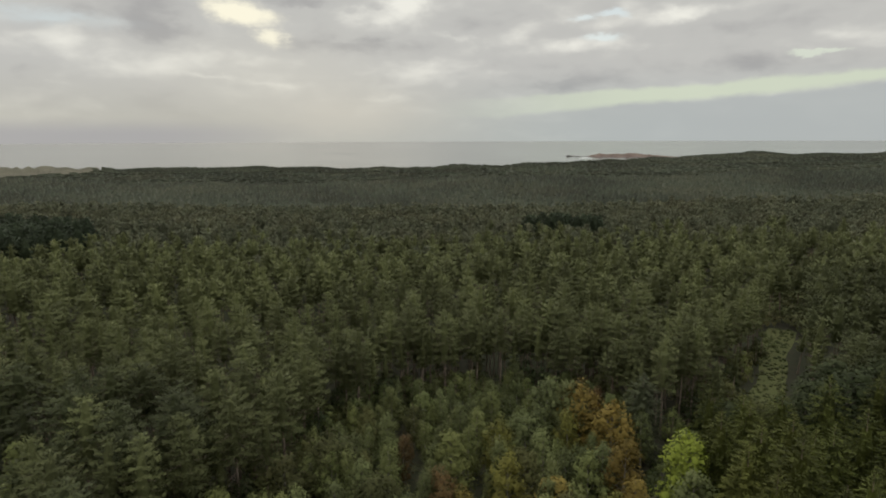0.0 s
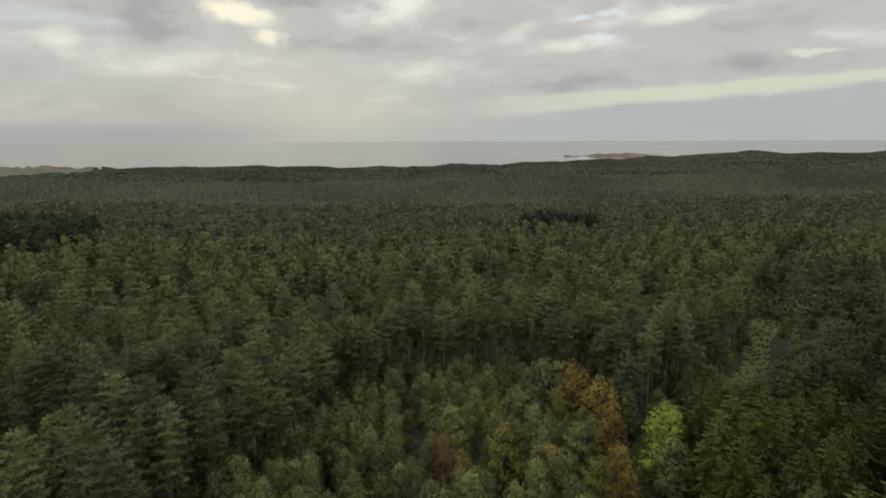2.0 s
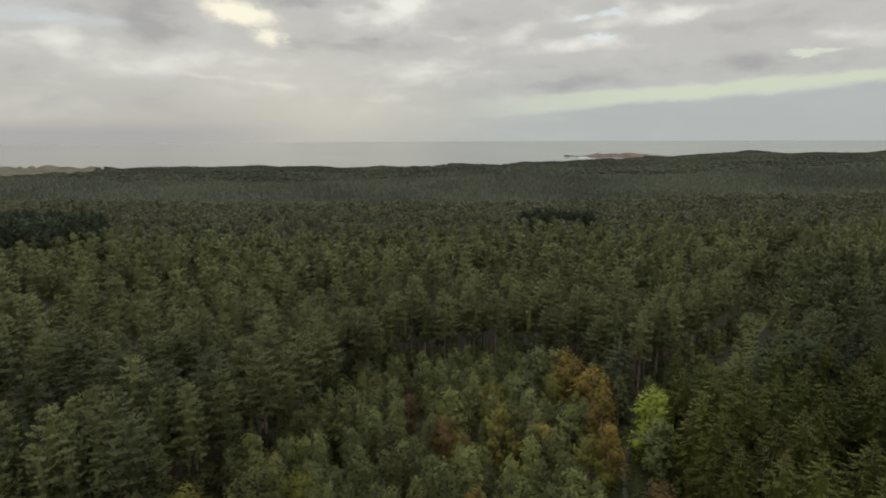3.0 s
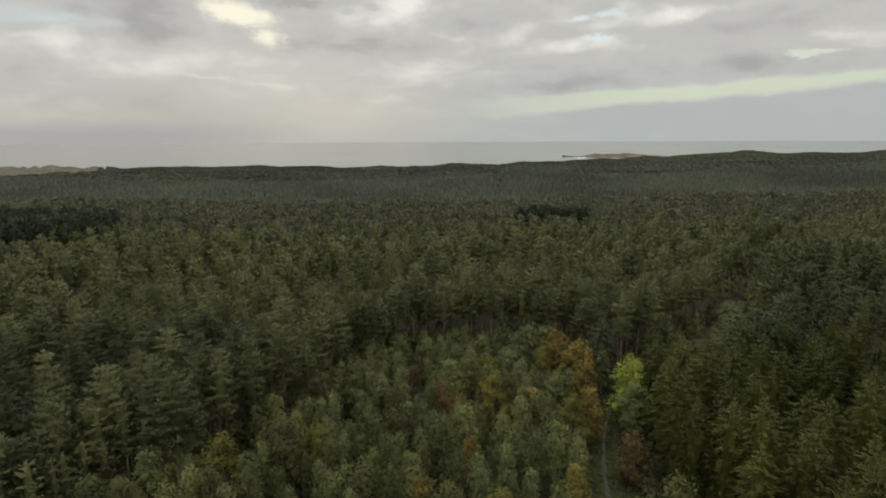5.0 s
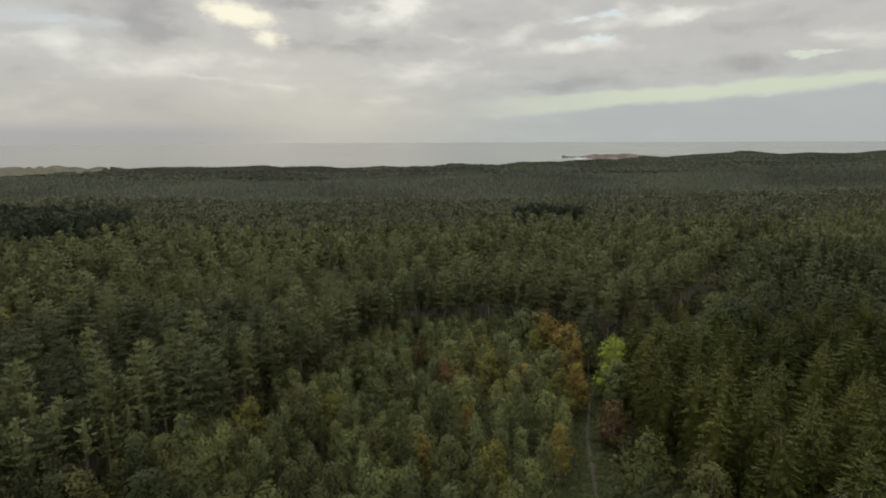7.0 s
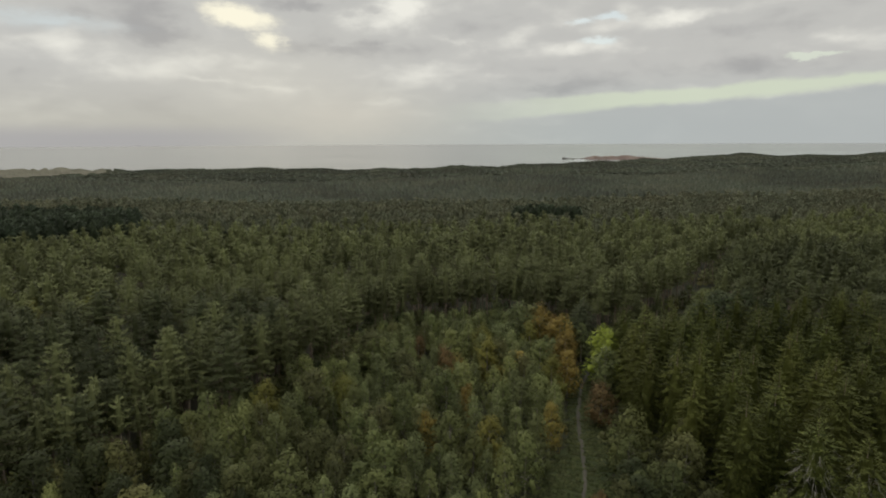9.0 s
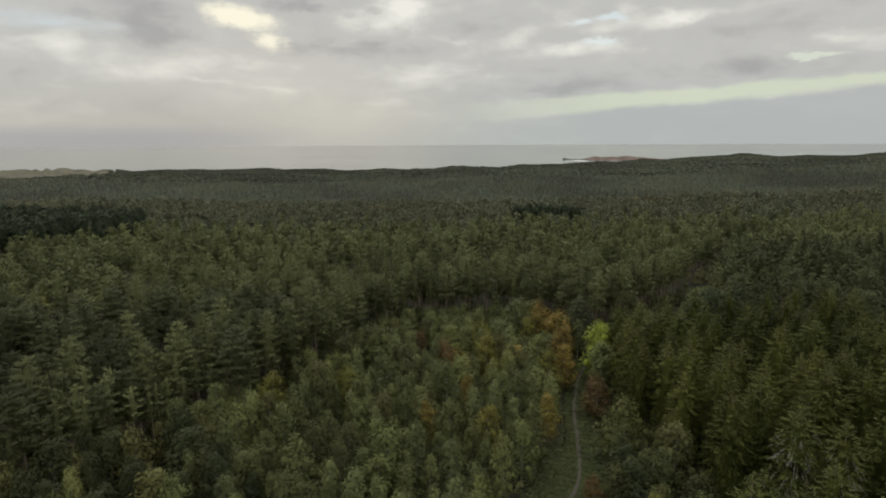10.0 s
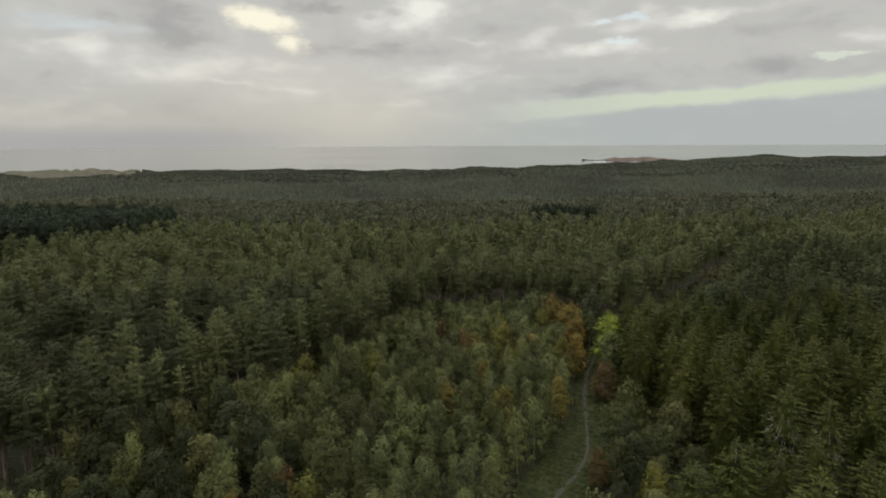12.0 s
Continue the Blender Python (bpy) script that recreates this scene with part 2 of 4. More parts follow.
# brown-green needles far off, greyed and blued: distance haze put into the colour
HAZY_MIX = foliage("hazed_brown_green_needles", (0.035, 0.043, 0.029), (0.054, 0.061, 0.041), (0.059, 0.057, 0.035), vary=0.15, fine=0.3, broad=0.011, patchy=0.24)
# mid-distance pines, their needle colour blued to stand in for haze
HAZY_PINE = foliage("hazed_pine_needles", (0.064, 0.072, 0.046), (0.119, 0.128, 0.077), (0.126, 0.119, 0.067), vary=0.2, fine=0.6)
TUFTS = foliage("grass_tufts", (0.022, 0.032, 0.010), (0.060, 0.072, 0.024), (0.07, 0.066, 0.028))
SHRUB = foliage("undergrowth_leaves", (0.053, 0.066, 0.029), (0.124, 0.133, 0.053), (0.133, 0.107, 0.048))
IVY = foliage("ivy_leaves", (0.034, 0.048, 0.012), (0.082, 0.108, 0.026), (0.080, 0.100, 0.024), leafy=0.4)
PINE_BARK = bark("pine_bark", (0.10, 0.078, 0.064), (0.27, 0.21, 0.165))
BIRCH_BARK = bark("birch_bark", (0.12, 0.10, 0.085), (0.36, 0.34, 0.30), 4.0)
DEAD_WOOD = bark("bleached_dead_wood", (0.16, 0.15, 0.125), (0.33, 0.31, 0.265), 4.0)
SOIL = earth("forest_floor", ((0.025, 0.023, 0.015), (0.026, 0.031, 0.014), (0.038, 0.032, 0.019)), (0.02, 0.6))
GRASS = earth("rough_grass", ((0.020, 0.030, 0.009), (0.034, 0.043, 0.014), (0.042, 0.042, 0.019)), (0.12, 1.6))
RIDE_GRASS = earth("ride_grass", ((0.072, 0.084, 0.028), (0.092, 0.102, 0.036), (0.076, 0.072, 0.036)), (0.12, 1.6))
GRAVEL = earth("worn_track_gravel", ((0.053, 0.049, 0.039), (0.070, 0.064, 0.051), (0.040, 0.038, 0.028)), (0.3, 2.5), relief=0.03)
DUNE = earth("dune_grass", ((0.062, 0.060, 0.038), (0.088, 0.083, 0.055), (0.120, 0.108, 0.076)), (0.015, 0.06), relief=0.5)
ROCK = earth("reddish_shore_rock", ((0.122, 0.086, 0.072), (0.185, 0.140, 0.120), (0.075, 0.062, 0.052)), (0.03, 0.12), relief=1.0)
DARK_ROCK = earth("wet_dark_rock", ((0.07, 0.065, 0.06), (0.12, 0.105, 0.095), (0.05, 0.05, 0.045)), (0.05, 0.2), relief=0.6)
FOAM = earth("white_surf", ((0.75, 0.76, 0.76), (0.6, 0.63, 0.64), (0.85, 0.85, 0.85)), (0.05, 0.4), relief=0.2)


def water():
    mat, t, shader = material("grey_sea_water")
    stretch = put(t, "ShaderNodeVectorMath", operation="MULTIPLY")
    wire(t, place_of(t), stretch.inputs[0])
    stretch.inputs[1].default_value = (0.5, 0.5, 1)
    drift = noise_of(t, stretch.outputs[0], 0.003, 3, 0.5)
    wire(t, blend(t, drift, (0.066, 0.074, 0.072), (0.074, 0.080, 0.076)), shader.inputs["Base Color"])
    wire(t, ranged(t, drift, 0.3, 0.7, 0.13, 0.15), shader.inputs["Roughness"])
    shader.inputs["IOR"].default_value, shader.inputs["Specular IOR Level"].default_value = 1.33, 0.5
    return mat


WATER = water()


# ---- mesh helpers ----
def mesh_of(name, verts, faces, materials, slots=None, smooth=False, normals=None, tint=None):
    """A mesh from an array of corners and one of faces with equally many corners each, or a list of such arrays."""
    groups = faces if isinstance(faces, list) else [faces]
    me = bpy.data.meshes.new(name)
    me.vertices.add(len(verts))
    me.vertices.foreach_set("co", np.ascontiguousarray(verts, dtype=np.float32).ravel())
    index = np.concatenate([g.ravel() for g in groups]).astype(np.int32)
    sizes = np.concatenate([np.full(len(g), g.shape[1]) for g in groups])
    me.loops.add(len(index))
    me.loops.foreach_set("vertex_index", index)
    me.polygons.add(len(sizes))
    me.polygons.foreach_set("loop_start", (np.cumsum(sizes) - sizes).astype(np.int32))
    for m in materials:
        me.materials.append(m)
    if slots is not None:
        me.polygons.foreach_set("material_index", np.ascontiguousarray(slots, dtype=np.int32))
    me.polygons.foreach_set("use_smooth", np.full(len(sizes), smooth))
    me.update(calc_edges=True)
    if normals is not None:
        me.polygons.foreach_set("use_smooth", np.full(len(sizes), True))
        soft = me.attributes.new("custom_normal", "FLOAT_VECTOR", "POINT")
        soft.data.foreach_set("vector", np.ascontiguousarray(unit(normals), dtype=np.float32).ravel())
        me.update()
    if tint is not None:
        me.attributes.new("tint", "FLOAT", "POINT").data.foreach_set("value", np.ascontiguousarray(tint, dtype=np.float32))
    return me


def join(pieces):
    """Several (verts, faces) as one."""
    base, verts, faces = 0, [], []
    for v, f in pieces:
        verts.append(v)
        faces.append(f + base)
        base += len(v)
    return np.concatenate(verts), np.concatenate(faces)


def tube(points, radii, sides=6):
    """A tapered tube along points, as quads."""
    points = np.array(points, float)
    rings = []
    for i, p in enumerate(points):
        d = points[min(i + 1, len(points) - 1)] - points[max(i - 1, 0)]
        d = d / (np.linalg.norm(d) + 1e-9)
        u = np.cross(d, (0.3, 1.0, 0.1))
        u /= np.linalg.norm(u)
        w = np.cross(d, u)
        a = np.arange(sides) * 2 * np.pi / sides
        rings.append(p + radii[i] * (np.cos(a)[:, None] * u + np.sin(a)[:, None] * w))
    k = np.arange(sides)
    quads = [np.stack([i * sides + k, i * sides + (k + 1) % sides, (i + 1) * sides + (k + 1) % sides, (i + 1) * sides + k], 1)
             for i in range(len(points) - 1)]
    return np.concatenate(rings), np.concatenate(quads)


def unit(v):
    return v / (np.linalg.norm(v, axis=-1, keepdims=True) + 1e-9)


def sprays(rng, centres, normals, length, width, along):
    """One narrow triangle at each centre: a blade, or a spray of needles. Returns corners, triangles and soft normals."""
    n = len(centres)
    t = unit(along + 0.35 * rng.normal(size=(n, 3)))
    b = unit(np.cross(normals, t))
    k = rng.uniform(0.7, 1.3, (n, 1))
    l, w = length * k, width * k
    verts = np.stack([centres + t * l * 0.6, centres - t * l * 0.4 + b * w * 0.5, centres - t * l * 0.4 - b * w * 0.5], 1).reshape(-1, 3)
    return verts, np.arange(3 * n).reshape(-1, 3), np.repeat(normals, 3, 0)


def join3(pieces):
    v, f = join([p[:2] for p in pieces])
    n = np.concatenate([p[2] for p in pieces])
    loose = np.concatenate([np.full(len(p[1]), len(p[0]) == 3 * len(p[1])) for p in pieces])
    away = loose & ((np.cross(v[f[:, 1]] - v[f[:, 0]], v[f[:, 2]] - v[f[:, 0]]) * n[f].sum(1)).sum(1) < 0)
    f[away] = f[away][:, ::-1]
    return v, f, n


def leaf_tris(rng, centres, normals, size, jitter=0.5):
    """A three-cornered twig of leaves at each centre."""
    n = len(centres)
    face = unit(normals + jitter * rng.normal(size=(n, 3)))
    t = rng.normal(size=(n, 3))
    t = unit(t - (t * face).sum(1, keepdims=True) * face)
    b = np.cross(face, t)
    k = size * rng.uniform(0.6, 1.4, (n, 1))
    verts = np.stack([centres + t * k * 0.62, centres - t * k * 0.36 + b * k * 0.5, centres - t * k * 0.36 - b * k * 0.5], 1).reshape(-1, 3)
    return verts, np.arange(3 * n).reshape(-1, 3), np.repeat(normals, 3, 0)


def shell(rng, n, centre, radii, low=-0.5):
    """Points on the outside of an ellipsoid, few of them beneath, and their directions."""
    d = unit(rng.normal(size=(n * 3, 3)))
    d = d[d[:, 2] > low][:n]
    return np.array(centre) + d * radii * rng.uniform(0.6, 1.08, (len(d), 1)), d


def lump(rng, centre, radii, rings=3, segs=7, rough=0.16, low=-0.5):
    """A rough rounded mass of needles or leaves, open below. Corners, triangles and soft normals."""
    verts, k = [], np.arange(segs)
    for i in range(rings):
        e = math.asin(low + (0.86 - low) * i / (rings - 1))
        a = (k + 0.5 * (i % 2)) * 6.283 / segs + rng.normal(size=segs) * 0.12
        ring = np.stack([np.cos(a) * math.cos(e), np.sin(a) * math.cos(e), np.full(segs, math.sin(e))], 1)
        verts.append(ring * (1 + rough * rng.normal(size=(segs, 1))))
    verts.append(np.array([[0, 0, 1.0 + 0.5 * rough * rng.normal()]]))
    verts = np.concatenate(verts)
    faces = []
    for i in range(rings - 1):
        p, q = i * segs + k, i * segs + (k + 1) % segs
        faces += [np.stack([p, q, p + segs], 1), np.stack([q, q + segs, p + segs], 1)]
    p = (rings - 1) * segs + k
    faces.append(np.stack([p, (rings - 1) * segs + (k + 1) % segs, np.full(segs, rings * segs)], 1))
    soft = unit(verts * (1.0, 1.0, 1.0) + (0, 0, 0.22))
    return np.array(centre) + verts * radii, np.concatenate(faces), soft


def plume(rng, root, way, length, rise, blades, blade, slim=0.36, soft=None):
    """A flat bough of needle sprays: it droops along its length, turns up at the end and spreads sideways."""
    s = np.sort(rng.uniform(0.22, 1.0, blades)) ** 0.8
    across = np.array([-way[1], way[0], 0.0])
    side = rng.uniform(-1, 1, blades)
    fan = 0.46 * length * np.sin(np.pi * np.clip(s * 0.82 + 0.12, 0, 1)) + 0.15
    z = length * (rise * s - 0.30 * s + 0.26 * s ** 3) - np.abs(side) * 0.12 * length + rng.normal(size=blades) * (0.06 + 0.03 * length)
    c = np.array(root) + way * (length * s)[:, None] + across * (side * fan)[:, None] + np.stack([0 * z, 0 * z, z], 1)
    along = way * 0.8 + across * (side * 0.9)[:, None] + np.stack([0 * s, 0 * s, 0.05 + 0.35 * s], 1) + 0.3 * rng.normal(size=(blades, 3))
    up = unit(soft + np.stack([0 * s, 0 * s, 0.30 * (s - 0.5)], 1) + 0.10 * rng.normal(size=(blades, 3)))
    return sprays(rng, c, up, blade, blade * slim, along)


def skirt(rng, centre, z, r, top_r, tall, soft_up, segs=7, rough=0.22):
    """One tier of the dense inside of a crown: a ragged skirt, wide below and drawn in above."""
    a = np.arange(segs) * 6.283 / segs + rng.uniform(0, 6.28)
    way = np.stack([np.cos(a), np.sin(a), 0 * a], 1)
    mid = np.array([centre[0], centre[1], z])
    low = mid + way * r * rng.uniform(1 - rough, 1 + rough, (segs, 1)) + np.stack([0 * a, 0 * a, rng.normal(size=segs) * 0.12 * tall], 1)
    high = mid + way * top_r * rng.uniform(0.85, 1.1, (segs, 1)) + (0, 0, tall)
    k = np.arange(segs)
    q = (k + 1) % segs
    n_low, n_high = unit(way * 0.9 + (0, 0, soft_up - 0.3)), unit(way * 0.7 + (0, 0, soft_up))
    return np.concatenate([low, high]), np.concatenate([np.stack([k, q, k + segs], 1), np.stack([q, q + segs, k + segs], 1)]), np.concatenate([n_low, n_high])


def pine_shape(seed, height, whorls=11, boughs=5, blades=66, blade=0.46, limb=True, sides=6, wide=1.0, segs=9, inner=0.28, slim=0.34):
    """A plantation pine: bare lower trunk, dead stubs, and a crown of flat boughs in whorls that ends in a rounded point."""
    rng = np.random.default_rng(seed)
    sway = rng.normal(size=2) * 0.4
    base = height * rng.uniform(0.42, 0.54)
    span = height - base
    reach = rng.uniform(2.8, 3.8) * wide
    point = rng.uniform(1.25, 2.2)

    def radius(f):
        return reach * min(1.0, 0.66 + 1.5 * f) * max(1 - f ** point, 0) ** 0.72

    def axis(z):
        return sway * (z / height) ** 2

    trunk = [(sway[0] * f * f, sway[1] * f * f, height * f * 0.96) for f in ((0, 0.25, 0.5, 0.75, 1.0) if limb else (0, 1.0))]
    wood = [tube(trunk, [0.22, 0.18, 0.14, 0.09, 0.03] if limb else [0.22, 0.05], sides)]
    needles = []
    turn = rng.uniform(0, 6.28)
    for i in range(whorls):
        f = (i + rng.uniform(0.0, 0.5)) / whorls * 0.96
        turn += rng.uniform(0.4, 1.0)
        gone = rng.integers(0, boughs) if f < 0.35 and rng.random() < 0.5 else -1
        for k in range(boughs):
            if k == gone:
                continue
            g = min(f + rng.uniform(-0.03, 0.05), 0.97)
            z = base + span * max(g, 0.0)
            a = turn + (k + rng.uniform(-0.25, 0.25)) * 6.283 / boughs
            way = np.array([math.cos(a), math.sin(a), 0.0])
            l = radius(max(g, 0.0)) * rng.uniform(0.72, 1.12) + 0.25
            root = np.array([*axis(z), z])
            soft = way * 0.75 + (0, 0, 0.02 + 1.05 * f)
            n = max(5, int(blades * (0.35 + 0.65 * l / reach)))
            needles.append(plume(rng, root, way, l, 0.10 + 0.50 * f, n, blade * (0.8 + 0.2 * (1 - f)), slim, soft))
            if limb and f < 0.5:
                wood.append(tube([root - (0, 0, 0.1), root + way * l * 0.7 - (0, 0, 0.08 * l)], [0.055, 0.015], 3))
    for f in np.linspace(0.03, 0.80, 6 if limb else max(3, whorls - 1)):
        hi = min(1.0, f + 0.24)
        needles.append(skirt(rng, axis(base + span * f), base + span * f, radius(f) * inner, radius(hi) * inner * 0.5, span * (hi - f), -0.15 + 0.7 * f, segs))
    if limb:
        for i in range(14):
            a, z, l = rng.uniform(0, 6.28), base * rng.uniform(0.55, 1.05), rng.uniform(0.8, 2.6)
            wood.append(tube([(*axis(z), z), (math.cos(a) * l, math.sin(a) * l, z - 0.06 * l)], [0.035, 0.010], 3))
    n = 8 if not limb else 26
    c = np.array([sway[0], sway[1], height - 0.7]) + rng.normal(size=(n, 3)) * (0.35 * wide, 0.35 * wide, 0.4)
    needles.append(sprays(rng, c, unit(rng.normal(size=(n, 3)) * (0.4, 0.4, 0.1) + (0, 0, 0.7)), blade * 0.9, blade * slim * 0.9, rng.normal(size=(n, 3)) * 0.5 + (0, 0, 0.8)))
    return join(wood), join3(needles)


def far_pine_shape(seed, height, segs=6, fringe=6, wide=1.0, blade=1.2, tiers=2):
    """A pine far off: a rounded crown in two or three tiers with a ragged edge."""
    rng = np.random.default_rng(seed)
    reach = rng.uniform(2.9, 3.8) * wide
    base = height * (0.45 if fringe else 0.2)
    crown = []
    for i in range(tiers):
        f = i / tiers
        part = skirt(rng, (0, 0), base + (height - base) * f, reach * (1 - 0.75 * f ** 1.6), reach * (0.55 * (1 - f) + 0.04 * f), (height - base) * (1.0 / tiers + 0.03), 1.2 + 0.3 * f, segs, 0.14)
        crown.append((part[0], part[1], unit(part[2] * (0.42, 0.42, 1.0 + 0.3 * f))))
    crown.append(lump(rng, (0, 0, height * 0.86), np.array([reach * 0.55, reach * 0.55, height * 0.10]), 2, segs - 1, 0.12))
    crown[-1] = (crown[-1][0], crown[-1][1], unit(crown[-1][2] * (0.4, 0.4, 1.0) + (0, 0, 0.7)))
    c, d = shell(rng, fringe, (0, 0, height * 0.70), np.array([reach, reach, height * 0.26]), low=-0.1)
    if fringe:
        crown.append(sprays(rng, c, unit(d * (0.35, 0.35, 1.0) + (0, 0, 0.7)), blade * wide, 0.5 * blade * wide, d * 0.9 + (0, 0, 0.2)))
    return (tube([(0, 0, 0), (0, 0, height * 0.62)], [0.22, 0.12], 3) if fringe else (np.zeros((0, 3)), np.zeros((0, 4), int))), join3(crown)


def spruce_shape(seed, height, tiers=27, dead=False):
    """A full cone of drooping boughs, each feathered with side twigs, and a pointed leader."""
    rng = np.random.default_rng(seed)
    wood = [tube([(0, 0, 0), (0, 0, height * 0.5), (0, 0, height)], [0.26, 0.15, 0.02], 5)]
    reach, bow = rng.uniform(3.1, 3.8), rng.uniform(3.4, 4.4)

    def radius_at(f):
        return reach * (1 - math.exp(-(1 - f) * height / bow)) + 0.12

    needles = []
    for i in range(tiers):
        f = ((i + rng.uniform(0.1, 0.6)) / tiers) ** 0.82
        r = radius_at(f)
        boughs = max(5, int(round(4.5 + 0.9 * r)))
        spin = rng.uniform(0, 6.28)
        for k in range(boughs):
            a = spin + (k + rng.uniform(-0.3, 0.3)) * 6.283 / boughs
            z = height * (0.06 + 0.92 * f) + rng.normal() * 0.18
            l = r * rng.uniform(0.84, 1.08)
            way = np.array([math.cos(a), math.sin(a), 0.0])
            across = np.array([-way[1], way[0], 0.0])
            n = max(8, int(8.0 * l))
            s = np.sort(rng.uniform(0.42 if l > 1.6 else 0.1, 1.0, n))
            side = np.where(np.arange(n) % 2 == 0, 1.0, -1.0) * rng.uniform(0.1, 1.0, n)
            droop = -0.05 * s - 0.42 * s * s + 0.20 * s ** 4 + 0.50 * f * s
            c = way * (l * s)[:, None] + across * (side * 0.42 * l * (1.15 - s))[:, None] + np.stack([0 * s, 0 * s, z + l * droop - np.abs(side) * 0.12 * l], 1)
            soft = unit(way * 0.80 + (0, 0, -0.15 + 1.25 * math.exp(-(1 - f) * height / 5.2)) + 0.10 * rng.normal(size=3))
            soft = unit(soft + 0.16 * rng.normal(size=(n, 3)) + np.stack([0 * s, 0 * s, 0.5 * (s - 0.5)], 1))
            size = 0.24 + 0.035 * l
            needles.append(sprays(rng, c, soft, size * 1.35, size * 0.48, way * 0.8 + across * (side * 0.7)[:, None] + (0, 0, -0.75 + 1.0 * f)))
    # the dense inside of the cone, in overlapping skirts
    for f in np.linspace(0.02, 0.72, 9):
        segs, hi = 9, min(1.0, f + 0.13)
        a = np.arange(segs) * 6.283 / segs + rng.uniform(0, 6.28)
        way = np.stack([np.cos(a), np.sin(a), 0 * a], 1)
        out = way * (radius_at(f) * (0.44 - 0.20 * f) * rng.uniform(0.7, 1.2, (segs, 1))) + (0, 0, height * (0.02 + 0.92 * f))
        top = way * radius_at(hi) * 0.26 + (0, 0, height * (0.06 + 0.92 * hi))
        k = np.arange(segs)
        q = (k + 1) % segs
        soft = unit(way * 0.8 - (0, 0, 0.15))
        needles.append((np.concatenate([out, top]), np.concatenate([np.stack([k, q, k + segs], 1), np.stack([q, q + segs, k + segs], 1)]), np.concatenate([soft, soft])))
    d = rng.uniform(0.0, 2.6, 60)
    a = rng.uniform(0, 6.28, 60)
    out = np.stack([np.cos(a), np.sin(a), 0 * a], 1)
    c = out * (0.08 + 0.34 * d * rng.uniform(0.3, 1.0, 60))[:, None] + np.stack([0 * d, 0 * d, height - d], 1)
    needles.append(sprays(rng, c, unit(out * 0.7 + (0, 0, 0.8) + 0.1 * rng.normal(size=(60, 3))), 0.42, 0.15, out * 0.6 + (0, 0, 0.7)))
    bare = []
    if dead:
        for i in range(85):
            f = rng.uniform(0.12, 0.82)
            a = rng.normal() * 0.8 - 2.0
            l = radius_at(f) * rng.uniform(0.92, 1.1)
            way = np.array([math.cos(a), math.sin(a), -0.75])
            root = np.array([0, 0, height * (0.09 + 0.92 * f)])
            bare.append(tube([root + way * l * 0.6, root + way * l * 0.85, root + way * l - (0, 0, 0.12)], [0.020, 0.018, 0.008], 3))
            across = np.array([-way[1], way[0], 0])
            for q in range(3):
                p = root + way * l * rng.uniform(0.65, 1.0)
                bare.append(tube([p, p + across * rng.choice([-1, 1]) * rng.uniform(0.2, 0.45) + way * 0.2 - (0, 0, 0.18)], [0.012, 0.006], 3))
    return join(wood), join3(needles), (join(bare) if bare else None)


def broad_shape(seed, height, spread, clumps=22, per=104, size=0.26, low=0.14, column=False):
    """A broadleaved tree: forked limbs that carry separate clumps of leaves."""
    rng = np.random.default_rng(seed)
    lean = rng.normal(size=2) * 0.3
    fork = height * rng.uniform(0.28, 0.4)
    wood = [tube([(0, 0, 0), (lean[0] * 0.4, lean[1] * 0.4, fork), (lean[0], lean[1], height * 0.93)], [0.17, 0.12, 0.02], 5)]
    leaves = []
    turn = rng.uniform(0, 6.28)
    for i in range(clumps):
        f = (i + rng.uniform(0.1, 0.9)) / clumps
        z = height * (low + (0.93 - low) * f)
        g = (z / height - low) / (1 - low)
        wide = spread * ((math.sin(math.pi * min(1.0, 0.2 + 0.8 * g) ** 0.85) ** 0.8) * 0.92 + 0.06)
        if column:
            wide = spread * (min(1.0, 0.55 + 1.8 * g) * (1 - g) ** 0.7 + 0.05)
        turn += 2.4 + rng.normal() * 0.4
        r = wide * rng.uniform(0.35, 0.85)
        c = np.array([lean[0] * g + math.cos(turn) * r, lean[1] * g + math.sin(turn) * r, z])
        s = spread * rng.uniform(0.34, 0.58) * (1.1 - 0.5 * g)
        p, d = shell(rng, per, c, np.array([s, s, s * rng.uniform(0.9, 1.4 if not column else 1.8)]), low=-0.7)
        out = np.array([math.cos(turn) * 0.5, math.sin(turn) * 0.5, 0.02 + 0.8 * g])
        leaves.append(leaf_tris(rng, p, unit(d * 0.6 + out * 1.1 + 0.08 * rng.normal(size=d.shape)), size))
        core = lump(rng, c - (0, 0, s * 0.1), np.array([s, s, s]) * 0.44, 2, 5, 0.2)
        leaves.append((core[0], core[1], unit(core[2] * 0.9 + out * 0.5 - (0, 0, 0.2))))
        wood.append(tube([(lean[0] * g * 0.7, lean[1] * g * 0.7, max(fork * 0.8, z - s - 0.9 * r)), c - (0, 0, s * 0.2)], [0.05, 0.012], 3))
    tip = rng.normal(size=(26, 3)) * (0.3, 0.3, 0.5) + (lean[0], lean[1], height * 0.95)
    leaves.append(leaf_tris(rng, tip, unit(rng.normal(size=(26, 3)) * 0.5 + (0, 0, 0.8)), size * 0.85))
    return join(wood), join3(leaves)


